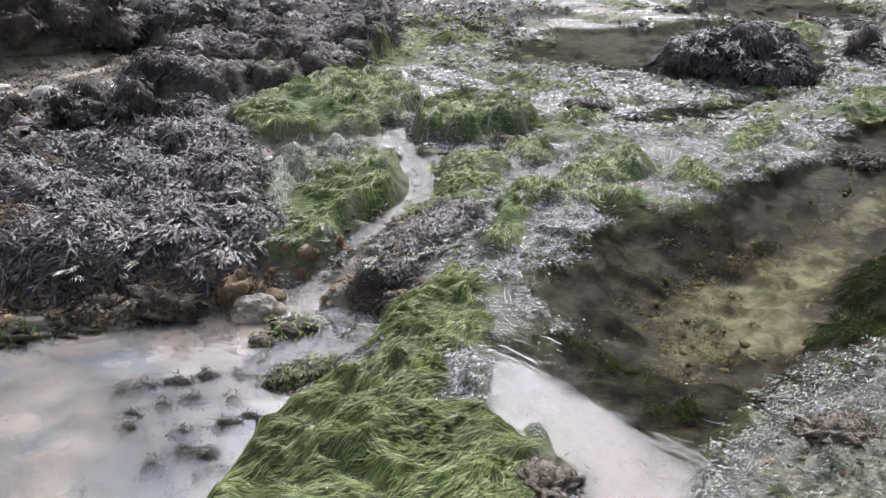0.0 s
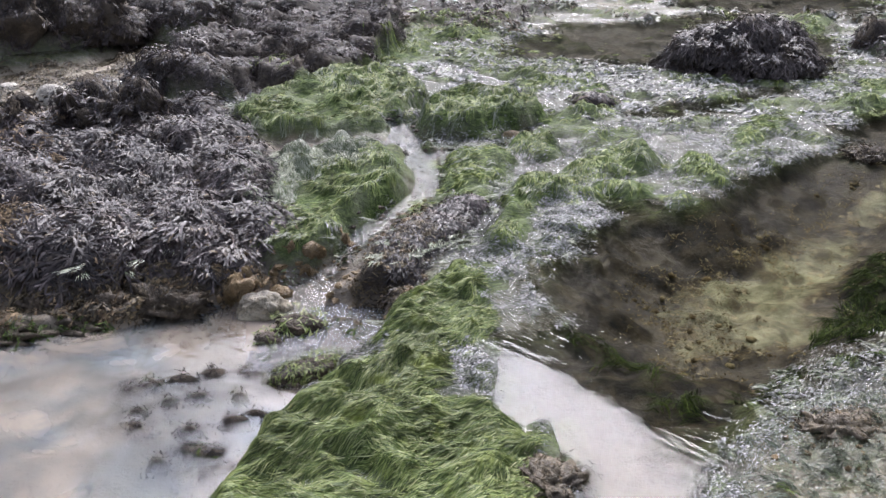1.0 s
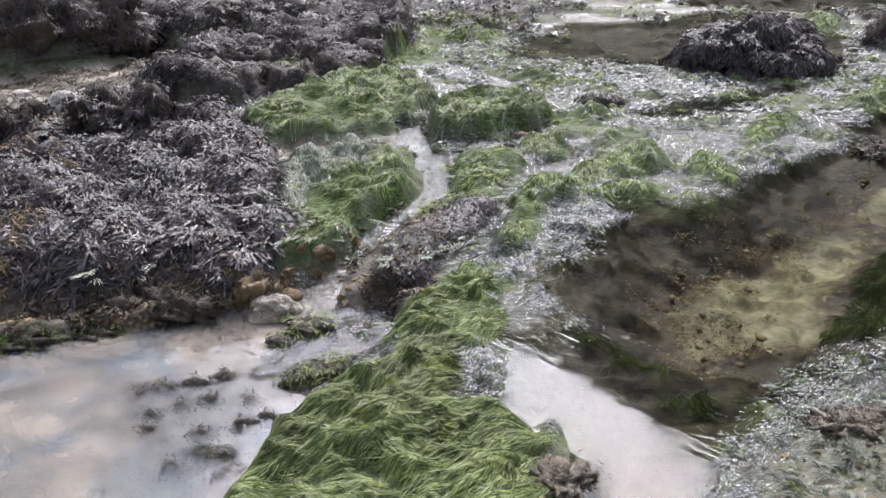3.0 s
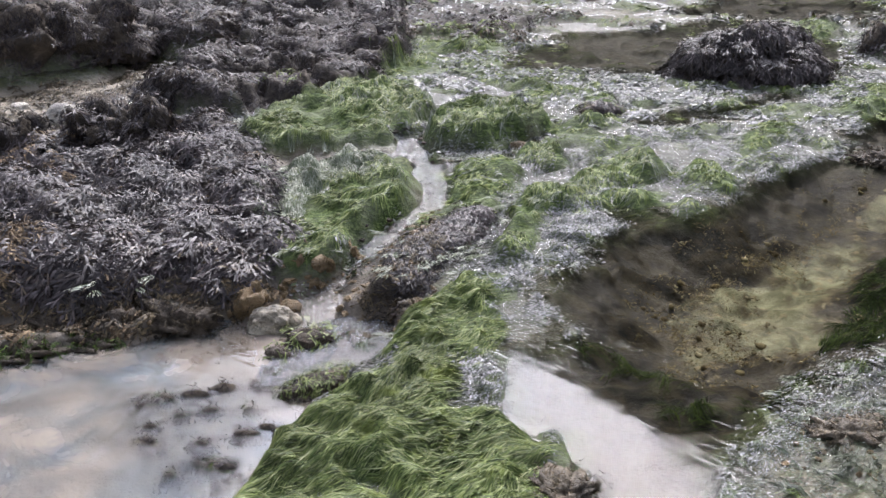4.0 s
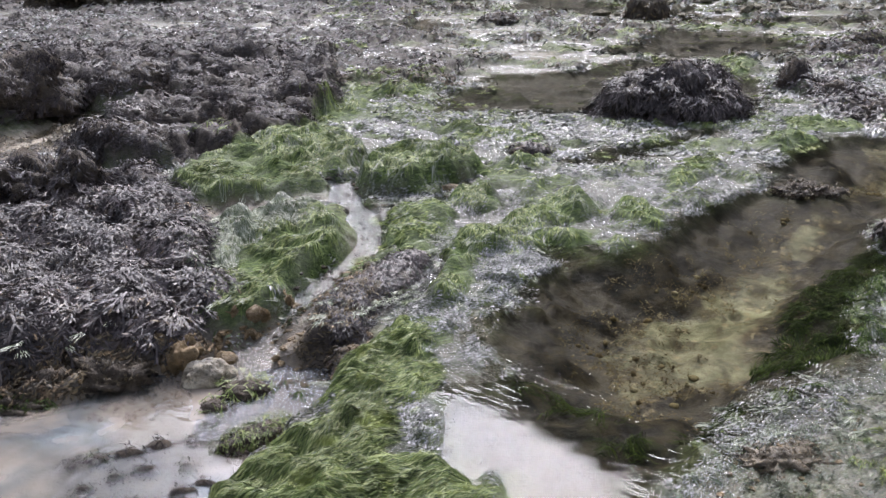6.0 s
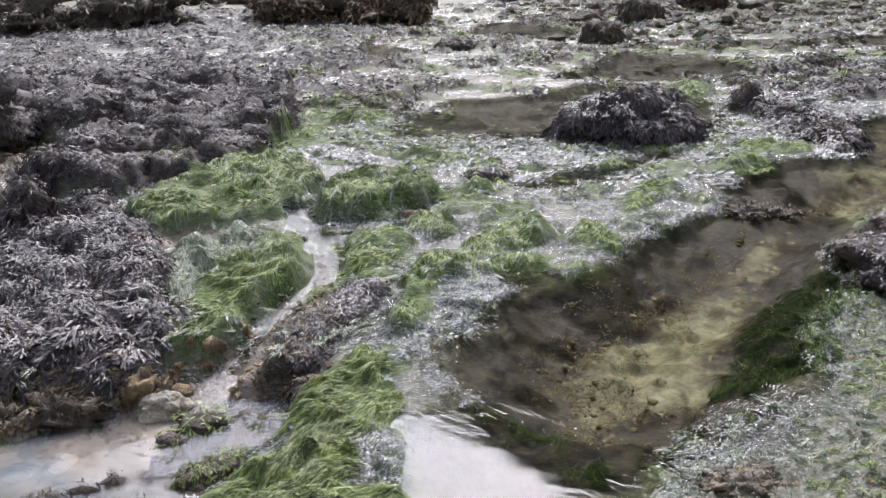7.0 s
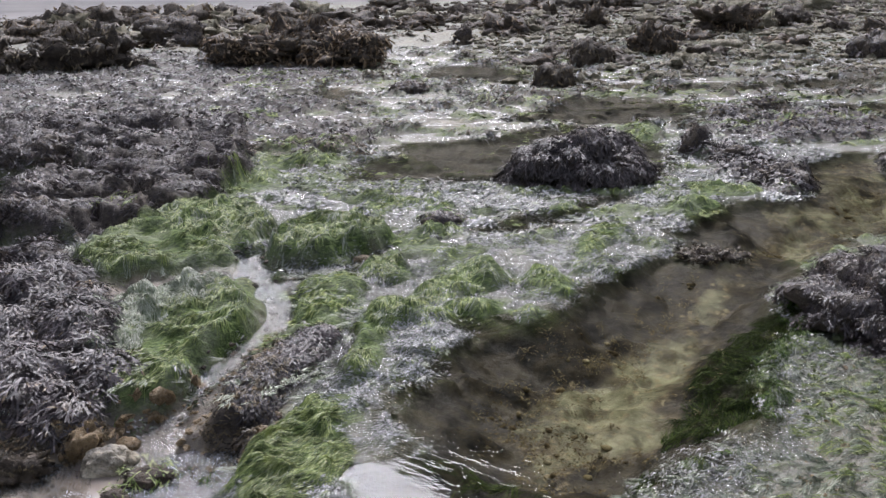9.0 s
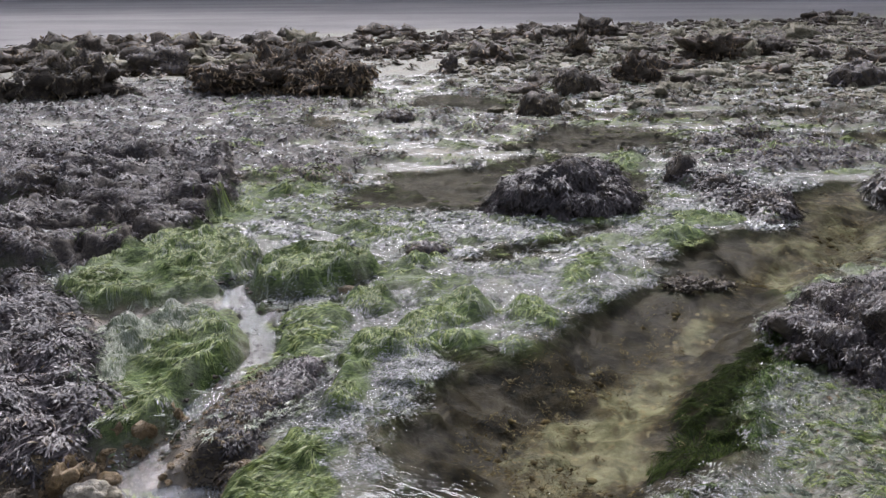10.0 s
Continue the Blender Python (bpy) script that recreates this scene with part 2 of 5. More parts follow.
FLAKE_BANK = weed_material("frosty_bank_weed", (0.0, (0.018, 0.024, 0.01)), (0.4, (0.06, 0.08, 0.038)), (0.85, (0.13, 0.155, 0.1)), (1.0, (0.25, 0.265, 0.22)), rough=0.36, spec=0.45, blotch=(0.15, 0.2, 0.06), amount=0.6, shade=0.6)
GUTWEED_BRIGHT = weed_material("bright_gutweed", (0.0, (0.03, 0.05, 0.01)), (0.4, (0.13, 0.18, 0.038)), (0.8, (0.255, 0.315, 0.08)), (1.0, (0.4, 0.44, 0.16)), rough=0.5, spec=0.25, blotch=(0.1, 0.13, 0.03), amount=0.5, shade=0.3)
SUNKEN = weed_material("sunken_brown_weed", (0.0, (0.06, 0.045, 0.022)), (0.4, (0.16, 0.125, 0.065)), (0.75, (0.28, 0.24, 0.13)), (1.0, (0.42, 0.39, 0.25)), rough=0.8, spec=0.05, shade=0.25, blotch=(0.26, 0.2, 0.09), amount=0.7)
WRACK_RUST = weed_material("rusty_dry_wrack", (0.0, (0.045, 0.031, 0.019)), (0.5, (0.15, 0.103, 0.06)), (0.85, (0.27, 0.195, 0.115)), (1.0, (0.4, 0.3, 0.18)), rough=0.7, spec=0.2, shade=0.6, blotch=(0.24, 0.17, 0.08), amount=0.4)
WRACK_OLIVE = weed_material("olive_wrack", (0.0, (0.022, 0.017, 0.009)), (0.6, (0.075, 0.055, 0.028)), (1.0, (0.18, 0.135, 0.07)), rough=0.6, spec=0.35, shade=0.5)
GUTWEED = weed_material("green_gutweed", (0.0, (0.022, 0.036, 0.01)), (0.35, (0.105, 0.15, 0.04)), (0.75, (0.25, 0.305, 0.09)), (1.0, (0.42, 0.45, 0.22)), rough=0.5, spec=0.25, blotch=(0.28, 0.33, 0.07), amount=0.5, shade=0.45)
GUTWEED_PALE = weed_material("bleached_gutweed", (0.0, (0.055, 0.075, 0.033)), (0.5, (0.18, 0.205, 0.12)), (1.0, (0.44, 0.45, 0.36)), rough=0.42, spec=0.4, blotch=(0.12, 0.17, 0.06))
POND_WEED = weed_material("sunken_green_weed", (0.0, (0.01, 0.018, 0.004)), (0.6, (0.03, 0.058, 0.009)), (1.0, (0.11, 0.16, 0.03)), rough=0.6, spec=0.1)
REEF = stone_material("weedy_reef_stone", (0.045, 0.036, 0.027), (0.15, 0.12, 0.08), (0.34, 0.27, 0.18))
REEF_DARK = stone_material("brown_reef_stone", (0.025, 0.02, 0.015), (0.08, 0.062, 0.044), (0.19, 0.15, 0.105), 10, 0.7)
CHALK = stone_material("pale_chalk_stone", (0.12, 0.11, 0.1), (0.5, 0.46, 0.38), (0.75, 0.7, 0.62), 8)
MOTTLED = stone_material("mottled_stone", (0.03, 0.028, 0.025), (0.3, 0.26, 0.19), (0.66, 0.6, 0.46), 9)
RUST = stone_material("ochre_rock", (0.06, 0.045, 0.022), (0.22, 0.15, 0.075), (0.46, 0.35, 0.22), 14)
RUBBLE = stone_material("grey_rubble", (0.06, 0.054, 0.034), (0.19, 0.168, 0.108), (0.38, 0.335, 0.235), 16, 0.75)
CLIFF = stone_material("dark_cliff", (0.022, 0.024, 0.018), (0.05, 0.049, 0.037), (0.1, 0.092, 0.073), 0.12, 0.8)


# ---- plan of the shore (metres) ----
POOL = [(0.39, 3.46), (0.44, 3.57), (0.47, 3.71), (0.52, 3.8), (0.67, 3.89), (0.72, 3.96), (0.63, 4.1), (0.72, 4.2), (0.87, 4.16), (1.0, 4.08), (1.16, 4.22), (1.34, 4.41), (1.58, 4.66), (1.8, 4.83), (1.98, 4.97),
        (2.2, 5.4), (2.48, 5.82), (2.89, 5.96), (3.26, 5.96), (3.79, 6.94), (4.38, 7.25), (4.94, 6.91), (3.84, 5.28), (3.07, 4.94), (2.62, 4.61),
        (2.21, 4.09), (2.07, 3.69), (1.82, 3.38), (1.66, 3.05), (1.48, 2.88), (1.38, 2.8), (1.25, 2.71), (1.16, 2.65), (1.07, 2.58), (0.96, 2.47), (0.83, 2.3), (0.75, 2.23), (0.69, 2.15), (0.62, 2.0), (0.57, 1.6),
        (0.36, 1.6), (0.34, 2.1), (0.33, 2.26), (0.28, 2.37), (0.2, 2.43), (0.14, 2.5), (0.16, 2.69), (0.15, 2.82), (0.33, 2.87), (0.4, 2.97), (0.37, 3.12), (0.33, 3.26)]
DEEP = [(0.55, 3.4), (0.75, 3.85), (1.2, 4.1), (1.6, 4.5), (2.2, 4.8), (2.7, 5.6), (3.3, 5.7), (4.0, 6.6), (4.6, 6.8), (3.6, 5.3), (2.6, 4.8),
        (2.1, 4.2), (1.7, 3.5), (1.35, 2.95), (1.0, 2.62), (0.6, 2.75), (0.5, 3.0)]
FAR_POOL = [(0.21, 6.82), (0.4, 7.54), (0.93, 8.36), (1.43, 8.38), (1.9, 8.7), (2.4, 9.04), (2.99, 8.46), (2.98, 7.32), (2.54, 6.61), (1.92, 6.48), (1.37, 6.76), (0.78, 6.88)]
STRIP_POOL = [(1.04, 5.57), (1.31, 5.84), (1.72, 6.04), (2.1, 6.28), (2.19, 6.18), (1.75, 5.75), (1.31, 5.52)]
BACK_POOLS = [
    [(2.98, 10.79), (3.65, 10.41), (4.19, 9.68), (3.7, 8.91), (2.73, 9.03), (2.14, 9.36)],
    [(1.81, 13.74), (2.78, 13.76), (2.9, 12.81), (2.67, 12.11), (1.66, 12.53)],
    [(-0.18, 11.45), (0.35, 11.89), (0.84, 11.21), (0.32, 10.9)],
    [(3.03, 11.49), (4.99, 11.27), (7.46, 11.48), (7.02, 10.77), (4.76, 10.73)],
    [(5.08, 9.47), (6.68, 9.49), (6.24, 8.84), (4.94, 9.07)],
]
MILKY = [(-2.6, 3.05), (-1.73, 3.12), (-1.55, 3.15), (-1.36, 3.22), (-1.2, 3.2), (-1.09, 3.32), (-0.95, 3.4), (-0.8, 3.36), (-0.68, 3.44), (-0.57, 3.58), (-0.46, 3.58), (-0.5, 3.4),
         (-0.22, 3.4), (-0.26, 3.2), (-0.3, 3.0), (-0.36, 2.81), (-0.48, 2.6), (-0.57, 2.42), (-0.63, 2.26), (-0.7, 1.75), (-0.95, 1.45), (-1.4, 1.5), (-1.9, 1.8), (-2.3, 2.2), (-2.75, 2.6)]
LEDGE = [(-3.2, 3.9), (-2.9, 4.8), (-2.3, 5.0), (-1.95, 5.2), (-1.5, 5.6), (-1.25, 5.4), (-1.08, 4.97), (-0.95, 4.6), (-0.85, 4.01), (-0.82, 3.78), (-0.9, 3.62), (-1.05, 3.56), (-1.2, 3.54), (-1.5, 3.5), (-2.0, 3.42), (-2.9, 3.3)]
BACK = [(-6.5, 9.3), (-0.5, 9.52), (-0.43, 7.33), (-0.57, 6.54), (-0.86, 5.95), (-1.17, 5.62), (-1.43, 5.6), (-1.72, 5.75), (-1.85, 6.6), (-1.5, 7.25), (-1.7, 7.6), (-2.2, 7.5), (-2.5, 7.7), (-2.8, 7.1), (-3.2, 6.85), (-6.5, 6.3)]
GULLY = [(-4.2, 6.2), (-3.2, 6.75), (-2.96, 6.85), (-2.7, 7.07), (-2.5, 7.6), (-2.18, 7.35), (-1.7, 7.5), (-1.56, 7.27), (-1.94, 6.78), (-1.99, 6.3), (-2.26, 6.2), (-2.28, 5.66), (-2.33, 5.36), (-2.65, 5.15), (-4.2, 5.3)]
MOUND = [(-1.95, 4.55), (-1.92, 4.9), (-1.65, 5.0), (-1.4, 4.92), (-1.2, 4.6), (-1.6, 4.42)]
STREAM = [(-0.39, 5.3), (-0.27, 4.94), (-0.19, 4.67), (-0.17, 4.44), (-0.24, 4.3), (-0.36, 4.11), (-0.45, 3.96), (-0.48, 3.78), (-0.56, 3.66), (-0.68, 3.5), (-0.6, 3.36), (-0.5, 3.5),
          (-0.43, 3.68), (-0.35, 3.86), (-0.2, 4.1), (-0.13, 4.21), (-0.07, 4.33), (-0.04, 4.47), (-0.05, 4.71), (-0.14, 4.98), (-0.21, 5.3)]
SPILL = [(0.57, 4.61), (0.64, 4.88), (0.86, 5.13), (0.95, 4.97), (0.7, 4.88), (0.6, 4.72), (0.39, 4.49), (0.28, 4.26), (0.17, 4.08), (0.02, 3.98), (-0.05, 4.09), (0.13, 4.26), (0.27, 4.54), (0.43, 4.73)]
GREEN = [
    [(-1.25, 5.27), (-1.18, 5.66), (-0.93, 6.07), (-0.67, 6.3), (-0.3, 6.25), (-0.14, 6.01), (-0.17, 5.65), (-0.26, 5.35), (-0.31, 5.16), (-0.67, 5.03), (-1.05, 4.98)],
    [(-0.93, 4.54), (-0.76, 4.83), (-0.6, 4.94), (-0.39, 4.93), (-0.24, 4.6), (-0.19, 4.31), (-0.23, 4.09), (-0.34, 3.86), (-0.43, 3.79), (-0.53, 3.66), (-0.64, 3.61), (-0.81, 3.66), (-0.88, 3.91), (-0.92, 4.27)],
    [(-0.2, 5.15), (-0.12, 5.57), (0.06, 5.82), (0.34, 5.78), (0.49, 5.58), (0.53, 5.36), (0.38, 5.2), (0.21, 5.13), (0.0, 4.9), (-0.15, 4.86)],
    [(0.16, 3.73), (0.22, 3.92), (0.32, 4.28), (0.49, 4.49), (0.71, 4.71), (0.85, 4.83), (0.98, 4.81), (1.02, 4.6), (0.87, 4.5), (0.69, 4.38), (0.52, 4.12), (0.37, 4.02), (0.36, 3.76), (0.27, 3.56), (0.16, 3.53)],
    [(0.33, 5.0), (0.45, 5.26), (0.53, 5.12), (0.59, 4.79), (0.46, 4.69), (0.33, 4.8)],
]
GREEN_NEAR = [(-0.5, 1.5), (-0.66, 1.75), (-0.61, 2.1), (-0.56, 2.3), (-0.47, 2.42), (-0.35, 2.54), (-0.26, 2.63), (-0.17, 2.7), (-0.14, 2.79), (-0.2, 2.88), (-0.16, 3.02), (-0.14, 3.2), (-0.05, 3.38), (0.06, 3.43),
              (0.13, 3.27), (0.08, 3.1), (0.12, 3.0), (0.1, 2.86), (-0.04, 2.78), (0.0, 2.62), (0.0, 2.51), (0.12, 2.45), (0.2, 2.31), (0.24, 2.18), (0.25, 2.0), (0.26, 1.5)]
GREEN_LOW = [
    [(-0.06, 4.55), (0.05, 4.81), (0.26, 4.9), (0.32, 4.62), (0.24, 4.34), (0.02, 4.27), (-0.04, 4.35)],
    [(1.48, 5.12), (1.69, 5.5), (1.89, 5.68), (2.0, 5.61), (1.93, 5.23), (1.74, 5.11), (1.5, 4.91)],
    [(1.08, 4.39), (1.16, 4.65), (1.28, 4.66), (1.3, 4.43), (1.18, 4.37)],
    [(0.66, 5.44), (0.84, 5.74), (0.93, 5.67), (0.83, 5.43)],
    [(0.59, 4.17), (0.78, 4.35), (0.95, 4.31), (0.84, 4.16)],
    [(-0.09, 3.9), (0.02, 4.16), (0.15, 4.23), (0.12, 4.09), (0.0, 3.99)],
    [(0.7, 5.98), (0.93, 6.11), (1.04, 5.83), (0.87, 5.67)],
    [(2.31, 5.76), (2.57, 6.09), (2.69, 5.87), (2.52, 5.62), (2.32, 5.51)],
    [(1.33, 5.95), (1.71, 6.07), (1.93, 5.98), (1.6, 5.8)],
    [(0.41, 6.49), (0.68, 6.51), (0.84, 6.26), (0.52, 5.99), (0.28, 6.07)],
    [(2.76, 8.4), (3.05, 8.78), (3.2, 8.45), (2.96, 8.0), (2.76, 7.99)],
    [(4.34, 9.52), (4.82, 10.1), (5.12, 9.86), (4.81, 9.29)],
    [(-0.47, 7.91), (-0.18, 8.58), (0.07, 8.71), (0.45, 8.44), (0.23, 7.55), (-0.11, 7.51), (-0.28, 7.55)],
    [(-0.63, 6.32), (-0.51, 7.21), (-0.33, 7.57), (-0.15, 7.33), (-0.33, 6.81)],
    [(-1.31, 6.18), (-1.22, 6.49), (-0.95, 6.76), (-0.95, 6.47), (-1.14, 6.22), (-1.21, 6.03)],
    [(2.5, 6.1), (2.7, 6.4), (3.2, 6.3), (3.0, 6.05)],
]
ISLE = [(-0.47, 3.28), (-0.4, 3.42), (-0.33, 3.75), (-0.2, 3.92), (0.0, 4.12), (0.18, 4.11), (0.22, 3.97), (0.12, 3.73), (-0.05, 3.57), (-0.13, 3.39), (-0.17, 3.27), (-0.29, 3.23)]
BANK = [(3.2, 3.9), (2.55, 3.72), (2.08, 3.56), (1.84, 3.38), (1.7, 3.06), (1.5, 2.88), (1.31, 2.71), (0.9, 2.42), (0.73, 2.19), (0.65, 2.0), (0.6, 1.5), (4.0, 1.5), (4.0, 3.5)]

POND_WEED_AREA = [(2.25, 4.05), (1.75, 3.72), (1.55, 3.45), (1.3, 3.0), (1.05, 2.72), (0.89, 2.56), (1.1, 2.6), (1.37, 2.76), (1.54, 2.92), (1.72, 3.12), (1.86, 3.42), (2.12, 3.72)]
BASIN_WEED = [(-1.1, 2.82), (-0.9, 2.92), (-0.68, 2.99), (-0.48, 2.97), (-0.53, 2.83), (-0.57, 2.72), (-0.61, 2.63), (-0.63, 2.39), (-0.87, 2.39), (-1.05, 2.61)]
SHELF = [(-0.48, 3.39), (-0.18, 3.44), (-0.2, 3.31), (-0.27, 3.15), (-0.28, 3.05), (-0.43, 2.96), (-0.59, 2.95), (-0.67, 2.96), (-0.64, 3.12), (-0.55, 3.25)]
SLICK = [(-1.0, 4.1), (-0.96, 4.6), (-0.76, 4.92), (-0.39, 4.97), (-0.42, 4.68), (-0.6, 4.46), (-0.72, 4.32), (-0.83, 3.94)]
HOLLOW = [(-0.18, 5.08), (0.22, 5.0), (0.52, 5.4), (0.46, 5.13), (0.23, 4.84), (-0.08, 4.86)]
PALE_BED = [(2.97, 5.39), (2.44, 4.86), (2.06, 4.49), (1.78, 4.03), (1.45, 3.6), (1.2, 3.1), (1.35, 3.05), (1.6, 3.5), (2.07, 4.11), (2.4, 4.51), (2.9, 4.97)]

PALE_NEAR = [(0.75, 2.85), (0.95, 3.3), (1.2, 3.6), (1.4, 3.45), (1.15, 3.0), (0.95, 2.75)]
PALE_MID = [(0.95, 3.25), (1.05, 3.75), (1.45, 4.0), (1.68, 3.75), (1.35, 3.2)]
SPIT = [(3.2, 7.6), (3.45, 7.6), (3.6, 7.3), (3.67, 6.9), (3.5, 6.34), (3.2, 6.1), (3.09, 6.41), (3.1, 6.97)]
BAND = [(4.05, 9.34), (4.53, 9.6), (5.05, 9.29), (5.45, 8.52), (5.14, 7.84), (4.63, 7.69), (4.11, 7.67), (3.7, 7.9), (3.6, 8.4)]

# ---- fields on a fine raster ----
X0, X1, Y0, Y1, CELL = -6.5, 8.0, 1.2, 17.0, 0.02
RX, RY = np.meshgrid(np.arange(X0, X1 + CELL / 2, CELL), np.arange(Y0, Y1 + CELL / 2, CELL))


def vnoise(x, y, size, seed):
    """Smooth value noise, -1 to 1, with cells of the given size."""
    x, y = x / size + seed * 17.31, y / size - seed * 9.77
    i, j = np.floor(x).astype(np.int64), np.floor(y).astype(np.int64)
    u, v = x - i, y - j
    u, v = u * u * (3 - 2 * u), v * v * (3 - 2 * v)

    def corner(a, b):
        k = (a * 374761393 + b * 668265263 + seed * 974711) & 0xFFFFFFFF
        k = ((k ^ (k >> 13)) * 1274126177) & 0xFFFFFFFF
        return ((k ^ (k >> 16)) & 0xFFFF) / 32767.5 - 1

    low = corner(i, j) * (1 - u) + corner(i + 1, j) * u
    high = corner(i, j + 1) * (1 - u) + corner(i + 1, j + 1) * u
    return low * (1 - v) + high * v


def fbm(x, y, size, seed, octaves=4):
    total, gain = 0.0, 1.0
    for k in range(octaves):
        total = total + gain * vnoise(x, y, size / 2**k, seed + k)
        gain *= 0.52
    return total / 1.6


def inside(poly, x, y):
    """Signed distance to an outline, positive inside."""
    best, odd = np.full(x.shape, 1e9), np.zeros(x.shape, bool)
    for (ax, ay), (bx, by) in zip(poly, poly[1:] + poly[:1]):
        ex, ey = bx - ax, by - ay
        k = np.clip(((x - ax) * ex + (y - ay) * ey) / (ex * ex + ey * ey), 0, 1)
        best = np.minimum(best, (x - ax - k * ex) ** 2 + (y - ay - k * ey) ** 2)
        if ay != by:
            odd ^= ((ay > y) != (by > y)) & (x < ex * (y - ay) / ey + ax)
    return np.where(odd, 1, -1) * np.sqrt(best)


def step(v, lo, hi):
    k = np.clip((v - lo) / (hi - lo), 0, 1)
    return k * k * (3 - 2 * k)


EDGE = 0.07 * fbm(RX, RY, 0.5, 3) + 0.05 * fbm(RX, RY, 0.14, 5, 3)


def area(poly, lo=-0.03, hi=0.05, wobble=1.0):
    return step(inside(poly, RX, RY) + wobble * EDGE, lo, hi)


def most(polys, lo=-0.03, hi=0.05, wobble=1.0):
    return np.maximum.reduce([area(p, lo, hi, wobble) for p in polys])


A_POOL = area(POOL, -0.03, 0.12, 0.5)
A_DEEP = area(DEEP, -0.1, 0.25, 1.0)
A_FAR = np.maximum(area(FAR_POOL, -0.1, 0.15), area(STRIP_POOL, -0.04, 0.08, 0.7))
A_BACK = most(BACK_POOLS, -0.2, 0.2, 2.0)
A_MILKY = np.where((RX > -1.0) & (RY < 3.05), area(MILKY, -0.12, 0.06, 1.0), area(MILKY, -0.07, 0.03, 0.7))
A_LEDGE = np.where(RY < 4.0, area(LEDGE, -0.2, 0.12, 0.7), area(LEDGE, -0.06, 0.05, 0.6))
A_WBACK = area(BACK, -0.04, 0.05, 0.7)
A_GULLY = area(GULLY, -0.12, 0.1, 0.7)
A_MOUND = area(MOUND, -0.12, 0.3, 0.8)
A_STREAM = area(STREAM, -0.05, 0.05, 0.4)
A_SPILL = area(SPILL, -0.06, 0.06, 0.4)
A_GREEN = most(GREEN, -0.03, 0.05, 0.6)
A_NEAR = area(GREEN_NEAR, -0.04, 0.08, 0.7)
A_LOW = most(GREEN_LOW, -0.05, 0.06, 0.9)
A_ISLE = area(ISLE, -0.04, 0.06, 0.6)
A_SHELF = area(SHELF, -0.04, 0.05, 0.5)
A_SLICK = area(SLICK, -0.04, 0.06, 0.5)
A_HOLLOW = area(HOLLOW, -0.04, 0.04, 0.3)
A_PALE = area(PALE_BED, -0.22, 0.08, 1.2)
A_BANK = area(BANK, -0.03, 0.12, 0.6)
N_BIG, N_MID, N_FINE = fbm(RX, RY, 0.8, 11), fbm(RX, RY, 0.22, 12), fbm(RX, RY, 0.07, 13, 3)
N_TALL = fbm(RX * 0.35, RY * 1.3, 0.3, 17)
# patches of wrack over the flats beyond the green terraces
FLAT_LEFT = step(0.6 - RX + 0.5 * N_BIG, -0.5, 0.6) * step(RY, 7.6, 8.6)
A_PATCH = FLAT_LEFT * step(N_BIG + 0.7 * N_MID + 0.5 * N_TALL, -0.75, -0.2) + (1 - FLAT_LEFT) * step(RY, 6.5, 9.0) * step(N_MID + 0.6 * N_BIG + 0.05 * np.clip(RX, 0, 6), 0.32, 0.5)
A_PATCH *= (1 - A_FAR) * (1 - A_BACK)

# tussocks of weed standing out of the water film, drawn out along the run
N_CLOD = fbm(RX * 0.75 - RY * 0.2, RY * 1.1 + RX * 0.35, 0.2, 19, 4)
TUFT = step(N_CLOD + 0.35 * N_BIG, 0.1, 0.24)
HGT = -0.011 + 0.006 * N_BIG + 0.009 * N_MID + (0.009 + 0.012 * step(RY, 6.5, 9)) * N_FINE + TUFT * (0.026 + 0.016 * N_FINE) + 0.014 * step(fbm(RX * 0.7 - RY * 0.2, RY * 1.2 + RX * 0.3, 0.09, 20, 3), 0.12, 0.4)
HGT += 0.004 * np.clip(RY - 9, 0, 20)
HGT -= A_POOL * (0.06 + 0.02 * N_MID) + A_DEEP * (0.1 + 0.03 * N_BIG + 0.035 * N_MID + 0.015 * N_FINE)
HGT -= A_FAR * (0.06 + 0.025 * N_MID) + A_BACK * 0.08
HGT = HGT * (1 - A_BANK * (1 - A_POOL)) + (-0.006 + 0.022 * step(inside(BANK, RX, RY), 0.1, 0.4) + 0.02 * N_MID + 0.018 * N_FINE) * A_BANK * (1 - A_POOL)
# combed tresses: ridges drawn out along the run of the water
N_LUMP = np.abs(fbm(RX * 0.8 + RY * 0.45, RY * 1.1 - RX * 0.6, 0.15, 14, 4))
N_TRESS = fbm(RX * 0.5 - RY * 0.35, RY * 1.3 + RX * 0.5, 0.09, 15, 3)
MAT = 0.03 + 0.025 * N_MID + 0.06 * N_LUMP + 0.02 * N_TRESS
HGT += A_GREEN * (1 - A_STREAM) * MAT + A_LOW * (0.026 + 0.03 * N_LUMP + 0.012 * N_TRESS)
HGT += area(GREEN[2], -0.02, 0.03, 0.5) * 0.055 + area(GREEN[0], -0.02, 0.03, 0.7) * 0.045 + area(GREEN[1], -0.02, 0.04, 0.6) * 0.025
HGT -= A_HOLLOW * 0.12
HGT += A_NEAR * (0.018 + 0.025 * N_MID + 0.06 * N_LUMP + 0.03 * N_TRESS)
fall = np.interp(RY, [3.3, 3.6, 3.9, 4.3, 4.7, 5.3], [-0.205, -0.17, -0.13, -0.09, -0.06, -0.01])
near_fall = step(0.15 - RX + 0.1 * N_BIG, 0, 0.7) * step(5.3 - RY, 0, 0.5) * (1 - A_LEDGE) * step(RY, 2.9, 3.3)
HGT += near_fall * fall * 0.75
HGT = HGT * (1 - A_STREAM) + (fall - 0.016 + 0.012 * N_MID + 0.01 * N_FINE) * A_STREAM
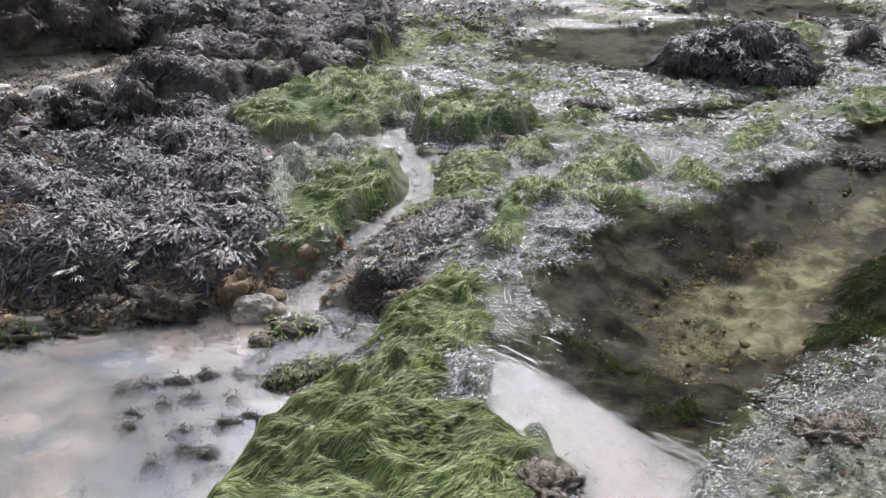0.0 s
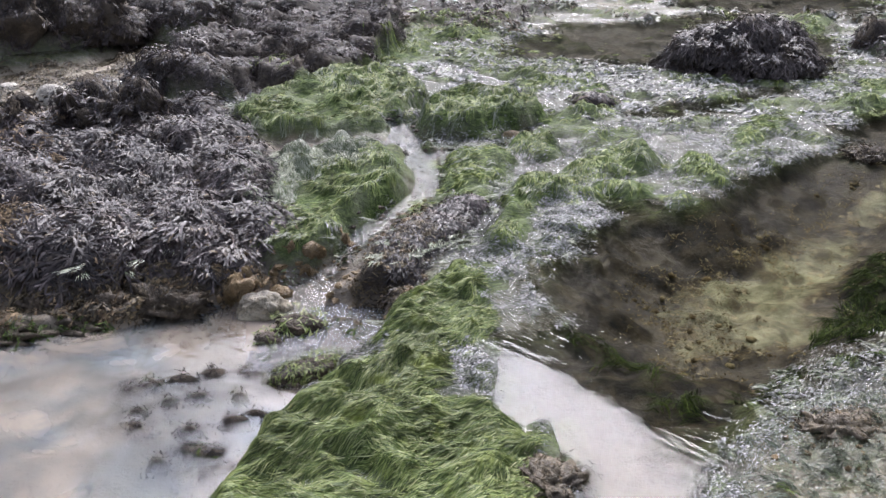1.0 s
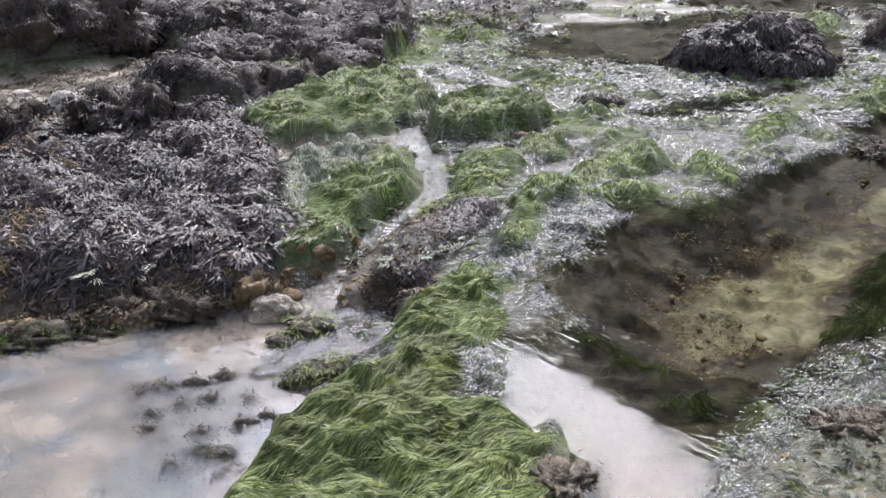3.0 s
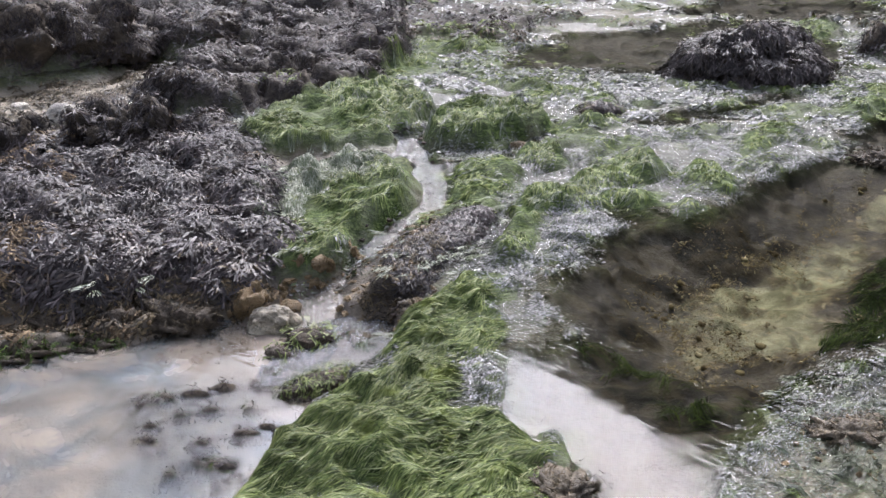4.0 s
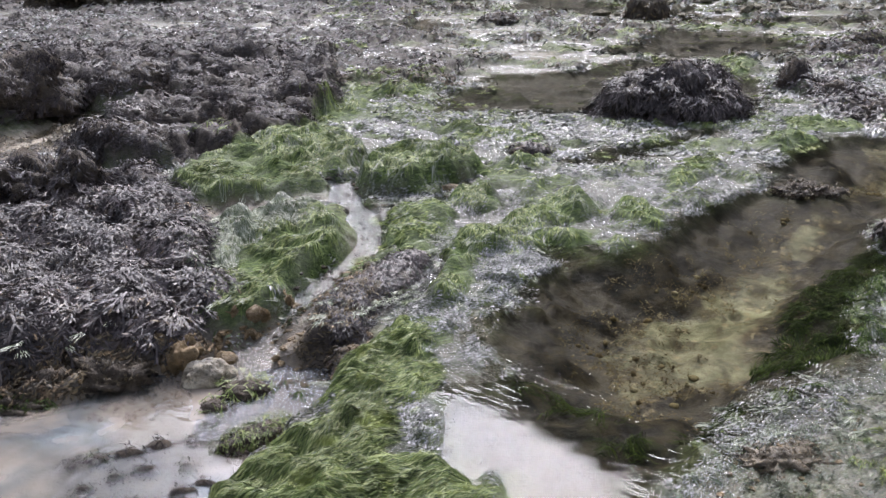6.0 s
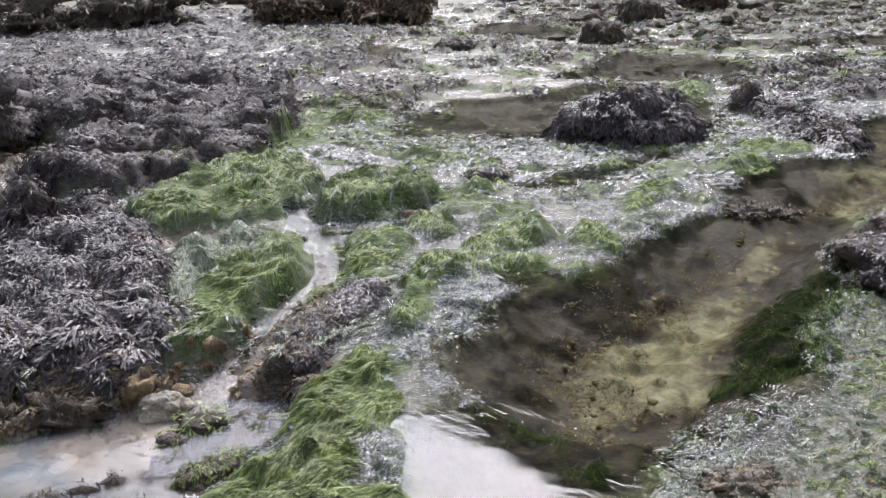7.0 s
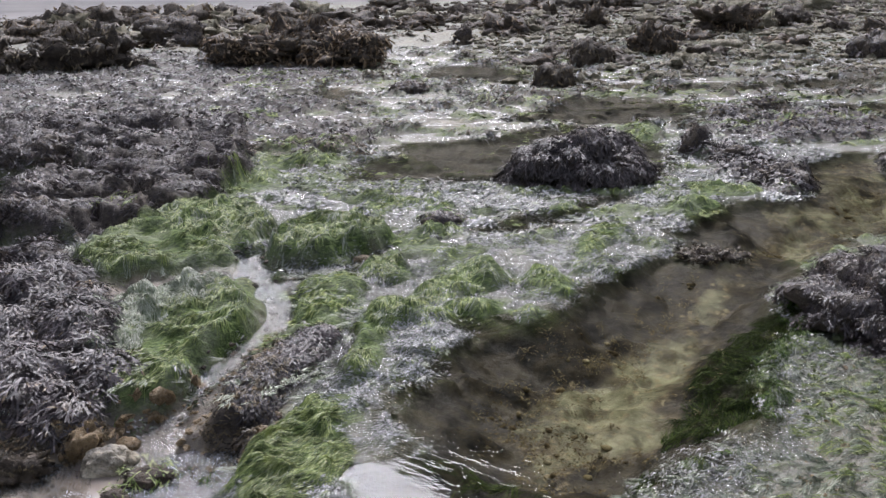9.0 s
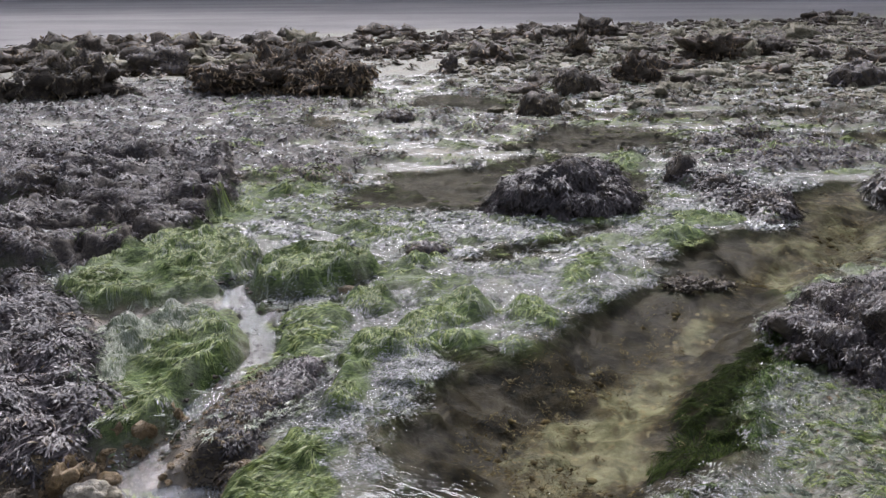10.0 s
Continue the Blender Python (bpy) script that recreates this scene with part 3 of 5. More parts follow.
HGT -= A_SPILL * (1 - A_GREEN) * 0.03
HOLE = step(N_BIG + 0.8 * N_MID, 0.35, 0.7)
N_HEAP = np.abs(fbm(RX, RY * 1.2, 0.42, 16, 3)) - 0.25
HGT = HGT * (1 - A_LEDGE) + (0.045 + 0.06 * N_BIG + 0.07 * N_MID + 0.1 * N_HEAP - 0.1 * HOLE) * A_LEDGE
HGT = HGT * (1 - A_WBACK) + (0.17 + 0.08 * N_BIG + 0.1 * N_MID + 0.14 * N_HEAP - 0.2 * HOLE) * A_WBACK
HGT = HGT * (1 - A_GULLY) + (-0.1 + 0.035 * N_MID + 0.02 * N_BIG) * A_GULLY
HGT += A_MOUND * (0.1 + 0.05 * N_MID)
HGT = HGT * (1 - A_ISLE) + (np.interp(RY, [3.2, 3.6, 4.1], [-0.14, -0.1, -0.05]) + 0.075 * step(inside(ISLE, RX, RY), 0.0, 0.1) + 0.04 * N_MID + 0.02 * N_FINE) * A_ISLE
HGT = HGT * (1 - A_MILKY) + (-0.26 + 0.03 * N_BIG + 0.02 * N_MID) * A_MILKY
A_BWEED = area(BASIN_WEED, -0.16, 0.08, 1.6)
SPECK = A_BWEED * step(fbm(RX * 0.6 + 0.2 * RY, RY, 0.085, 76, 2), 0.2, 0.4)
HGT = HGT * (1 - A_BWEED) + np.maximum(HGT, -0.222 + 0.02 * N_MID + 0.01 * N_FINE + 0.032 * SPECK) * A_BWEED
HGT = HGT * (1 - A_SHELF) + (-0.214 + 0.03 * step(RX + 0.25 * RY, 0.15, 0.65) + 0.022 * N_MID + 0.018 * N_FINE) * A_SHELF
HGT += A_PATCH * (0.018 + 0.03 * N_MID + 0.012 * N_FINE)
HGT = np.maximum(HGT, (0.012 - 0.32 * np.hypot((RX - 2.2) * 0.7, RY - 4.86)) + 0.01 * N_MID)
A_SPIT, A_BAND = area(SPIT, -0.1, 0.15, 1.5), area(BAND, -0.15, 0.1, 2.0) * (1 - A_BACK)
HGT = HGT * (1 - A_SPIT) + (0.035 + 0.05 * N_MID + 0.05 * N_FINE) * A_SPIT + A_BAND * (0.02 + 0.03 * N_MID)


def sample(field, x, y):
    """Bilinear look-up of a raster field."""
    u = np.clip((x - X0) / CELL, 0, field.shape[1] - 1.001)
    v = np.clip((y - Y0) / CELL, 0, field.shape[0] - 1.001)
    i, j = u.astype(int), v.astype(int)
    a, b = u - i, v - j
    return (field[j, i] * (1 - a) + field[j, i + 1] * a) * (1 - b) + (field[j + 1, i] * (1 - a) + field[j + 1, i + 1] * a) * b


def height(x, y):
    """Ground level anywhere on the shore."""
    rim = np.minimum.reduce([x - X0, X1 - x, y - Y0, Y1 - y])
    k = step(rim, 0.0, 1.2)
    wide = 0.004 * np.clip(y - 9, 0, 20) + 0.05 * fbm(x, y, 1.1, 21) + 0.02 + 0.012 * np.clip(y - 33, 0, 60)
    wide = wide * (1 - 0.8 * step(y, 33, 38)) + 0.8 * step(y, 33, 38) * (0.2 + 0.012 * np.clip(y - 33, 0, 60))
    wide = wide + step(-y, -1.2, 0.5) * -0.1
    return sample(HGT, x, y) * k + wide * (1 - k)


GY, GX = np.gradient(HGT, CELL)


def normal_at(x, y):
    n = np.stack([-sample(GX, x, y), -sample(GY, x, y), np.ones_like(x)], 1)
    return n / np.linalg.norm(n, axis=1, keepdims=True)


# ---- mesh helpers ----
def quads_mesh(name, verts, faces, material, smooth=True):
    """A mesh from an array of corners and an array of three- or four-cornered faces."""
    me = bpy.data.meshes.new(name)
    faces = np.asarray(faces, np.int32)
    k = faces.shape[1]
    me.vertices.add(len(verts))
    me.vertices.foreach_set("co", np.ascontiguousarray(verts, np.float32).ravel())
    me.loops.add(faces.size)
    me.loops.foreach_set("vertex_index", np.ascontiguousarray(faces).ravel())
    me.polygons.add(len(faces))
    me.polygons.foreach_set("loop_start", np.arange(len(faces), dtype=np.int32) * k)
    me.polygons.foreach_set("use_smooth", np.full(len(faces), smooth))
    me.update(calc_edges=True)
    me.materials.append(material)
    return me


def grid_faces(nx, ny, keep=None):
    a = (np.arange(ny - 1)[:, None] * nx + np.arange(nx - 1)[None]).ravel()
    f = np.stack([a, a + 1, a + nx + 1, a + nx], 1)
    return f if keep is None else f[keep.ravel()]


def part(name, me, parent, label=""):
    ob = new(name, me)
    ob.parent = parent
    return tagged(ob, label) if label else ob


# ---- ground, one sheet to the horizon ----
def spaced(lo, a, b, hi, fine, grow):
    mid = list(np.arange(a, b, fine))
    out, s = [b], fine
    while out[-1] < hi:
        s *= grow
        out.append(out[-1] + s)
    back, s = [a], fine
    while back[-1] > lo:
        s *= grow
        back.append(back[-1] - s)
    return np.array(back[:0:-1] + mid + out)


gx = spaced(-900, -2.4, 3.0, 900, 0.024, 1.045)
gy = spaced(-900, 1.9, 6.4, 17.0, 0.024, 1.012)
gy = np.concatenate([gy, gy[-1] + np.cumsum(0.15 * 1.06 ** np.arange(1, 108))])
gxx, gyy = np.meshgrid(gx, gy)
gz = height(gxx.ravel(), gyy.ravel())
me = quads_mesh("ground", np.stack([gxx.ravel(), gyy.ravel(), gz], 1), grid_faces(len(gx), len(gy)), GROUND)
rim = step(np.minimum.reduce([gxx.ravel() - X0, X1 - gxx.ravel(), gyy.ravel() - Y0, Y1 - gyy.ravel()]), 0, 1.2)
A_SAND = np.clip(np.maximum(A_MILKY * step(-HGT, 0.16, 0.2) * (1 - A_BWEED), 0.75 * A_GULLY * step(-HGT, 0.05, 0.09)), 0, 1)
A_BED = np.clip(A_POOL + 0.9 * A_FAR + 0.9 * A_BACK, 0, 1) * step(-HGT, 0.01, 0.05)
A_TURF = np.clip(0.75 - 0.4 * step(RY, 7.5, 9.5) + A_GREEN + A_NEAR + A_LOW - 0.9 * near_fall * (1 - A_GREEN) - 0.5 * A_SLICK * (1 - A_GREEN), 0, 1) * (1 - A_MILKY) * (1 - A_HOLLOW) * (1 - 0.4 * A_BANK)
A_WEED = np.clip(A_LEDGE + A_WBACK + A_MOUND + A_ISLE + A_PATCH + A_SPIT + A_BAND, 0, 1) * (1 - A_GULLY)
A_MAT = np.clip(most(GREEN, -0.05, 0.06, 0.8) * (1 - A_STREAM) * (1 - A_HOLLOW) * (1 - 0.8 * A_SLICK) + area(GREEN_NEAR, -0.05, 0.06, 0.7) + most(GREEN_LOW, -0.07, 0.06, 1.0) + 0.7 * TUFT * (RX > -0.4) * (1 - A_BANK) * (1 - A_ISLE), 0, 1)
# the -0.45 rim term paints the bank's shade and dark reflection onto the bed
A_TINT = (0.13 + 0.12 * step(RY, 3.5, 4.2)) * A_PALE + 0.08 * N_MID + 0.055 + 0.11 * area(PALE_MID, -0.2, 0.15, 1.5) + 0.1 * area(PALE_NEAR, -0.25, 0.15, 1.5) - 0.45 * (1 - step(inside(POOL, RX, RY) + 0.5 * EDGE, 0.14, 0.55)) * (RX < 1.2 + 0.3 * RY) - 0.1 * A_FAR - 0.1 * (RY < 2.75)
for key, field in (("sand", A_SAND), ("bed", A_BED), ("green", A_TURF), ("wrack", A_WEED), ("pale", A_TINT), ("mat", A_MAT)):
    at = me.attributes.new(key, "FLOAT", "POINT")
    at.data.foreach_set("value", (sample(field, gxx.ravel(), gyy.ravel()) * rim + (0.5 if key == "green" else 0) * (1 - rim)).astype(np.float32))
at = me.attributes.new("beach", "FLOAT", "POINT")
at.data.foreach_set("value", step(gyy.ravel() - 0.35 * np.clip(gxx.ravel(), -15, 15) + 2 * fbm(gxx.ravel(), gyy.ravel(), 6, 31), 26.5, 28.5).astype(np.float32))
tagged(new("ground", me), "wet rocky foreshore with green algae film and pale sand", "ground", kind="structure")


# ---- water ----
def sheet(name, field, level, material, label, cell=0.05, cut=0.5, clear=None):
    """A water surface over the cells where the field is high; level is a number or a raster."""
    xs, ys = np.arange(X0 + 0.1, X1 - 0.1, cell), np.arange(Y0 + 0.05, Y1 - 0.1, cell)
    xx, yy = np.meshgrid(xs, ys)
    zz = sample(level, xx, yy) if isinstance(level, np.ndarray) else np.full(xx.shape, level)
    ok = sample(field, xx, yy) > cut
    keep = ok[:-1, :-1] | ok[1:, :-1] | ok[:-1, 1:] | ok[1:, 1:]
    f = grid_faces(len(xs), len(ys), keep)
    used, f2 = np.unique(f, return_inverse=True)
    v = np.stack([xx.ravel(), yy.ravel(), zz.ravel()], 1)[used]
    me = quads_mesh(name, v, f2.reshape(-1, 4), material)
    if clear is not None:
        me.attributes.new("clear", "FLOAT", "POINT").data.foreach_set("value", sample(clear, v[:, 0], v[:, 1]).astype(np.float32))
    return tagged(new(name, me), label, "water", kind="structure")


LOW_SIDE = np.clip(A_MILKY + A_STREAM + near_fall * 1.2 + A_LEDGE + A_GULLY * (RY < 8), 0, 1)
OUTER_MILKY = np.clip(step(inside(MILKY, RX, RY), -0.25, -0.2), 0, 1)
CALM = np.clip(step(inside(POOL, RX, RY) + 0.4 * EDGE, -0.035, -0.02) + step(inside(FAR_POOL, RX, RY), -0.05, 0.0) + step(inside(STRIP_POOL, RX, RY), -0.05, 0.0) + sum(step(inside(p, RX, RY) + 2 * EDGE, -0.15, -0.05) for p in BACK_POOLS), 0, 1)
LEVEL = 0.004 * np.clip(RY - 9, 0, 20)
sheet("water_pool", CALM * (inside(MILKY, RX, RY) < -0.1), LEVEL, WATER_CLEAR, "clear still rock pool over brown weed and sand")
FILM = (1 - CALM) * (1 - step(LOW_SIDE, 0.1, 0.3)) * (inside(MILKY, RX, RY) < -0.3) * (RY > 2.0) * (1 - A_WBACK) * (inside(HOLLOW, RX, RY) < -0.04) * (inside(SLICK, RX, RY) < -0.2) * (inside(GREEN[1], RX, RY) < -0.05) * (1 - step(RY, 8.5, 9.5) * (N_TALL + 0.3 * N_MID < -0.2))
sheet("water_film", FILM, -0.003 + LEVEL + near_fall * fall * 0.75 - 0.02 * A_SPILL, WATER_FLAT, "thin glinting water over the algae flats")
sheet("water_basin", OUTER_MILKY, -0.2, WATER_MILKY, "milky sand-clouded water in the lower basin", clear=0.9 * A_BWEED)
soft = fall + 0.006 + 0.012 * N_BIG + 0.006 * N_MID
sheet("water_stream", (inside(STREAM, RX, RY) > -0.06) * (RY > 3.3), soft, WATER_STREAM, "foaming little stream running down the rock channel", 0.025, 0.9)
sheet("water_shelf", (inside(SHELF, RX, RY) > -0.03), -0.196 + 0.03 * step(RX + 0.25 * RY, 0.15, 0.65) + 0.006 * N_FINE + 0.006 * N_MID, WATER_SHELF, "thin water sliding over a rock shelf", 0.025, 0.9)
sheet("water_gully", A_GULLY, -0.107, WATER_CLEAR, "shallow clear water in the sandy gully")

# ---- cliff behind the beach, seen only in the pool's reflection ----
cx = np.linspace(-1, 1, 120)
bx, by = cx * 150, 78 - 26 * np.clip(cx, 0, 1) + 14 * np.clip(-cx, 0, 1) + 3 * fbm(cx * 150, cx * 0, 20, 41)
top = 44.2 + 12.2 * step(cx, 0.0, 0.2) - 5.5 * step(-cx, 0.05, 0.4) + 3 * fbm(cx * 150, cx * 0 + 5, 18, 42)
rows = []
for k in range(12):
    s = k / 11
    rows.append(np.stack([bx, by + 6 * s + 1.5 * fbm(bx, bx * 0 + 40 * s, 9, 43), 0.3 + top * s], 1))
rows.append(np.stack([bx, by + 60, top + 1.5], 1))
cliff = tagged(new("cliff", quads_mesh("cliff", np.concatenate(rows), grid_faces(120, 13), CLIFF)), "dark grassy sea cliff behind the beach", "cliff", kind="structure")


# ---- seaweed builders ----
rng = np.random.default_rng(7)


def frond(seed, levels=3, wide=0.062):
    """A forked flat wrack frond about one unit long in +x: its corners and faces."""
    r = np.random.default_rng(seed)
    vs, fs = [], []

    def grow(p, way, up, length, width, left):
        side = np.array([-math.sin(way), math.cos(way), 0.0])
        base = len(vs)
        shape = (0.75, 1.05, 1.0) if left else (0.85, 1.3, 1.2, 0.4)
        last = len(shape) - 1
        for k, wide_here in enumerate(shape):
            q = p + np.array([math.cos(way), math.sin(way), 0]) * length * k / last + np.array([0, 0, 1]) * up * length * math.sin(k / last * 2.4)
            wd = width * wide_here
            tilt = np.array([0, 0, r.uniform(-0.3, 0.3) * wd])
            vs.append(q - side * wd / 2 - tilt)
            vs.append(q + side * wd / 2 + tilt)
        for k in range(last):
            a = base + 2 * k
            fs.append((a, a + 2, a + 3, a + 1))
        tip = (vs[-1] + vs[-2]) / 2
        if left:
            for sgn in (-1, 1):
                grow(tip, way + sgn * r.uniform(0.18, 0.42) + r.uniform(-0.15, 0.15), r.uniform(-0.25, 0.25), length * r.uniform(0.75, 1.0), width * 0.9, left - 1)

    grow(np.zeros(3), r.uniform(-0.2, 0.2), r.uniform(0.1, 0.4), 0.36, wide, levels - 1)
    out = np.array(vs)
    out[:, 2] -= 0.22 * out[:, 0] ** 2
    return out, np.array(fs)


FRONDS = [frond(s) for s in range(8)]
SMALL = [frond(s + 20, 2, 0.1) for s in range(6)]


def spread(name, places, normals, heading, size, kinds, material, lift=0.0):
    """One mesh of many fronds lying along the given headings on a surface."""
    verts, faces, count = [], [], 0
    which = rng.integers(0, len(kinds), len(places))
    t = heading - (heading * normals).sum(1, keepdims=True) * normals
    t /= np.linalg.norm(t, axis=1, keepdims=True) + 1e-9
    b = np.cross(normals, t)
    for k, (v, f) in enumerate(kinds):
        pick = which == k
        n = int(pick.sum())
        if not n:
            continue
        s = size[pick][:, None, None]
        pts = places[pick][:, None] + s * (v[None, :, 0:1] * t[pick][:, None] + v[None, :, 1:2] * b[pick][:, None] + v[None, :, 2:3] * normals[pick][:, None])
        pts = pts + normals[pick][:, None] * lift
        verts.append(pts.reshape(-1, 3))
        faces.append((f[None] + (count + np.arange(n) * len(v))[:, None, None]).reshape(-1, 4))
        count += n * len(v)
    return quads_mesh(name, np.concatenate(verts), np.concatenate(faces), material)


def scatter(field, count, box=None):
    """Random places on the shore, thick where the field is high."""
    x0, x1, y0, y1 = box or (X0 + 0.2, X1 - 0.2, Y0 + 0.1, Y1 - 0.2)
    got = []
    total = 0
    while total < count:
        x, y = rng.uniform(x0, x1, count * 3), rng.uniform(y0, y1, count * 3)
        ok = rng.random(count * 3) < sample(field, x, y)
        got.append(np.stack([x[ok], y[ok]], 1))
        total += int(ok.sum())
        if len(got) > 40:
            break
    return np.concatenate(got)[:count]


def wrack_bed(name, field, count, low, high, kinds, material, label, box=None, pile=0.04, flow=(0.3, -1.0)):
    """Wrack heaped over part of the shore."""
    tufts = scatter(field, max(4, count // 12), box)
    of = rng.integers(0, len(tufts), count)
    p = tufts[of] + rng.normal(0, 0.22 * low + 0.012, (count, 2))
    p = p[sample(field, p[:, 0], p[:, 1]) > 0.12]
    of = of[: len(p)]
    x, y = p.T
    n = normal_at(x, y)
    head = np.stack([n[:, 0] * 2.5 + flow[0] * 0.5, n[:, 1] * 2.5 + flow[1] * 0.5, np.zeros(len(x))], 1)
    own = (1.6 if flow[1] < -0.5 else 6.0) * vnoise(tufts[:, 0], tufts[:, 1], 0.4, 51) + rng.normal(0, 0.55, len(tufts))
    turn = rng.normal(0, 0.28, len(x)) + own[of]
    c, s = np.cos(turn), np.sin(turn)
    head = np.stack([head[:, 0] * c - head[:, 1] * s, head[:, 0] * s + head[:, 1] * c, head[:, 2]], 1)
    n = n + rng.normal(0, 0.14, n.shape)
    n /= np.linalg.norm(n, axis=1, keepdims=True)
    heap = np.clip(0.5 + 0.6 * vnoise(x, y, 0.18, 52) + 0.4 * vnoise(x, y, 0.07, 53), 0, 1.3)
    place = np.stack([x, y, height(x, y)], 1) + n * (rng.random(len(x)) * pile * heap + 0.004)[:, None]
    me = spread(name, place, n, head, rng.uniform(low, high, len(x)), kinds, material)
    return tagged(new(name, me), label, "seaweed", kind="stuff")


def strands(name, field, count, low, high, width, material, label, box=None, flow=None, bend=0.5, nseg=6, floor=None, loft=0.01, group_size=0.09, slope=1.7):
    """Thread-like green weed combed over the ground."""
    hanks = scatter(field, max(4, count // 22), box)
    hx, hy = hanks.T
    g = normal_at(hx, hy)
    ang = np.arctan2(np.sin(np.arctan2(flow[1], flow[0])) + slope * g[:, 1], np.cos(np.arctan2(flow[1], flow[0])) + slope * g[:, 0])
    ang = ang + bend * 1.5 * vnoise(hx, hy, 0.35, 60) + bend * vnoise(hx, hy, group_size, 61) + rng.normal(0, 0.18, len(hx))
    of = rng.integers(0, len(hanks), count)
    across, along = rng.normal(0, 1, count), rng.normal(0, 0.3 * high, count)
    thick = 0.09 * high + 2 * width
    x = hx[of] - np.sin(ang[of]) * across * thick + np.cos(ang[of]) * along
    y = hy[of] + np.cos(ang[of]) * across * thick + np.sin(ang[of]) * along
    ok = sample(field, x, y) > 0.15
    x, y, of, across = x[ok], y[ok], of[ok], across[ok]
    n = len(x)
    length = rng.uniform(low, high, n)
    wid = width * rng.uniform(0.6, 1.4, n)
    rise = loft * (0.25 * rng.random(n) + np.exp(-across * across) * (0.6 + 0.4 * rng.random(len(hanks))[of]))
    a = ang[of] + rng.normal(0, 0.1, n) + 0.12 * across
    curl = (rng.normal(0, 0.16, len(hanks)) + 0.2 * vnoise(hx, hy, group_size * 1.7, 63))[of] + rng.normal(0, 0.05, n)
    rows, tilt = [], rng.normal(0, 0.6, n)
    for k in range(nseg + 1):
        z = height(x, y)
        if floor is not None:
            z = np.maximum(z, floor)
        f = k / nseg
        z = z + 0.003 + rise * math.sin(min(1.0, f * 1.6) * 2.2)
        w = wid * (1.0 - 0.75 * f * f) / 2
        px, py = -np.sin(a) * w, np.cos(a) * w
        rows.append(np.stack([x - px, y - py, z - tilt * w], 1))
        rows.append(np.stack([x + px, y + py, z + tilt * w], 1))
        x, y = x + np.cos(a) * length / nseg, y + np.sin(a) * length / nseg
        a = a + curl
    verts = np.stack(rows, 1).reshape(-1, 3)
    per = 2 * (nseg + 1)
    f = np.array([(2 * k, 2 * k + 2, 2 * k + 3, 2 * k + 1) for k in range(nseg)])
    faces = (f[None] + (np.arange(n) * per)[:, None, None]).reshape(-1, 4)
    return tagged(new(name, quads_mesh(name, verts, faces, material)), label, "algae", kind="stuff")


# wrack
# outline of the face's shaded void: only weed colour changes, nothing is cut
FACE_SHADE = [(-1.62, 3.55), (-1.5, 3.76), (-1.2, 3.76), (-1.05, 3.62), (-1.2, 3.54), (-1.4, 3.52)]
A_FACE_SHADE = area(FACE_SHADE, -0.04, 0.05, 0.8)
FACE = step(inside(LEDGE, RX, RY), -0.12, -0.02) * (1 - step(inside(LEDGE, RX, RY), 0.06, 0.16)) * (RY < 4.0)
wrack_bed("wrack_bed", A_LEDGE * (1 - A_MILKY) * (1 - 0.9 * HOLE) * (1 - 0.7 * FACE) * (1 - 0.93 * A_FACE_SHADE), 24000, 0.05, 0.12, FRONDS, WRACK, "dark glossy bladder wrack heaped over the rock ledge", (-2.9, -0.6, 2.9, 5.7), 0.08)
wrack_bed("wrack_bed", A_LEDGE * (1 - A_MILKY) * step(N_BIG - 0.4 * N_MID, 0.15, 0.4), 2600, 0.04, 0.1, FRONDS, WRACK_RUST, "rusty brown wrack tufts on the rock ledge", (-2.9, -0.6, 2.9, 4.9), 0.09)
wrack_bed("wrack_bed", A_MOUND, 1500, 0.08, 0.15, FRONDS, WRACK_DARK, "dark wrack covering a low rock mound", (-2.3, -1.0, 4.4, 5.8), 0.06)
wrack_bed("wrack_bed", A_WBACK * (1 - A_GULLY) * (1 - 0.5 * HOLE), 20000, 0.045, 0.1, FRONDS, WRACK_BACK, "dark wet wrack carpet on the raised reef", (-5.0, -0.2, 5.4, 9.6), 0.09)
# darker fronds in the low ground paint the shade of the grooves
wrack_bed("wrack_bed", A_WBACK * (1 - A_GULLY) * step(0.4 - N_BIG - 0.6 * N_MID, 0.0, 0.5), 7500, 0.05, 0.11, SMALL, WRACK_DARK, "wrack coloured dark for the shade in the grooves of the raised reef", (-5.0, -0.2, 5.4, 9.6), 0.07)
wrack_bed("wrack_patches", A_SPIT, 2200, 0.05, 0.12, SMALL, WRACK, "dark silvery wrack heaped along a low rock spit", (2.5, 4.0, 5.6, 7.8), 0.07)
wrack_bed("wrack_patches", A_SPIT, 900, 0.05, 0.12, SMALL, WRACK_DARK, "black wrack on a low rock spit", (2.5, 4.0, 5.6, 7.8), 0.06)
wrack_bed("wrack_patches", A_BAND, 2600, 0.05, 0.13, SMALL, WRACK, "dark silvery wrack band between the pools", (2.9, 6.0, 6.8, 9.8), 0.06)
wrack_bed("wrack_bed", A_ISLE * (RX < -0.15 + 0.3 * N_BIG), 900, 0.03, 0.06, SMALL, WRACK_OLIVE, "brown and olive wrack on a small rock beside the stream", (-0.6, 0.4, 2.9, 4.1), 0.05)
wrack_bed("wrack_bed", A_ISLE * (RX > -0.25 + 0.3 * N_BIG), 1300, 0.045, 0.09, FRONDS, WRACK_BACK, "dark curly wrack on a small rock beside the stream", (-0.6, 0.4, 2.9, 4.2), 0.03)
wrack_bed("wrack_patches", A_PATCH * FLAT_LEFT, 26000, 0.05, 0.13, SMALL, WRACK_BACK, "flattened silvery-dark wrack over the wet flats", (-6.2, 1.2, 7.6, 16.5), 0.05)
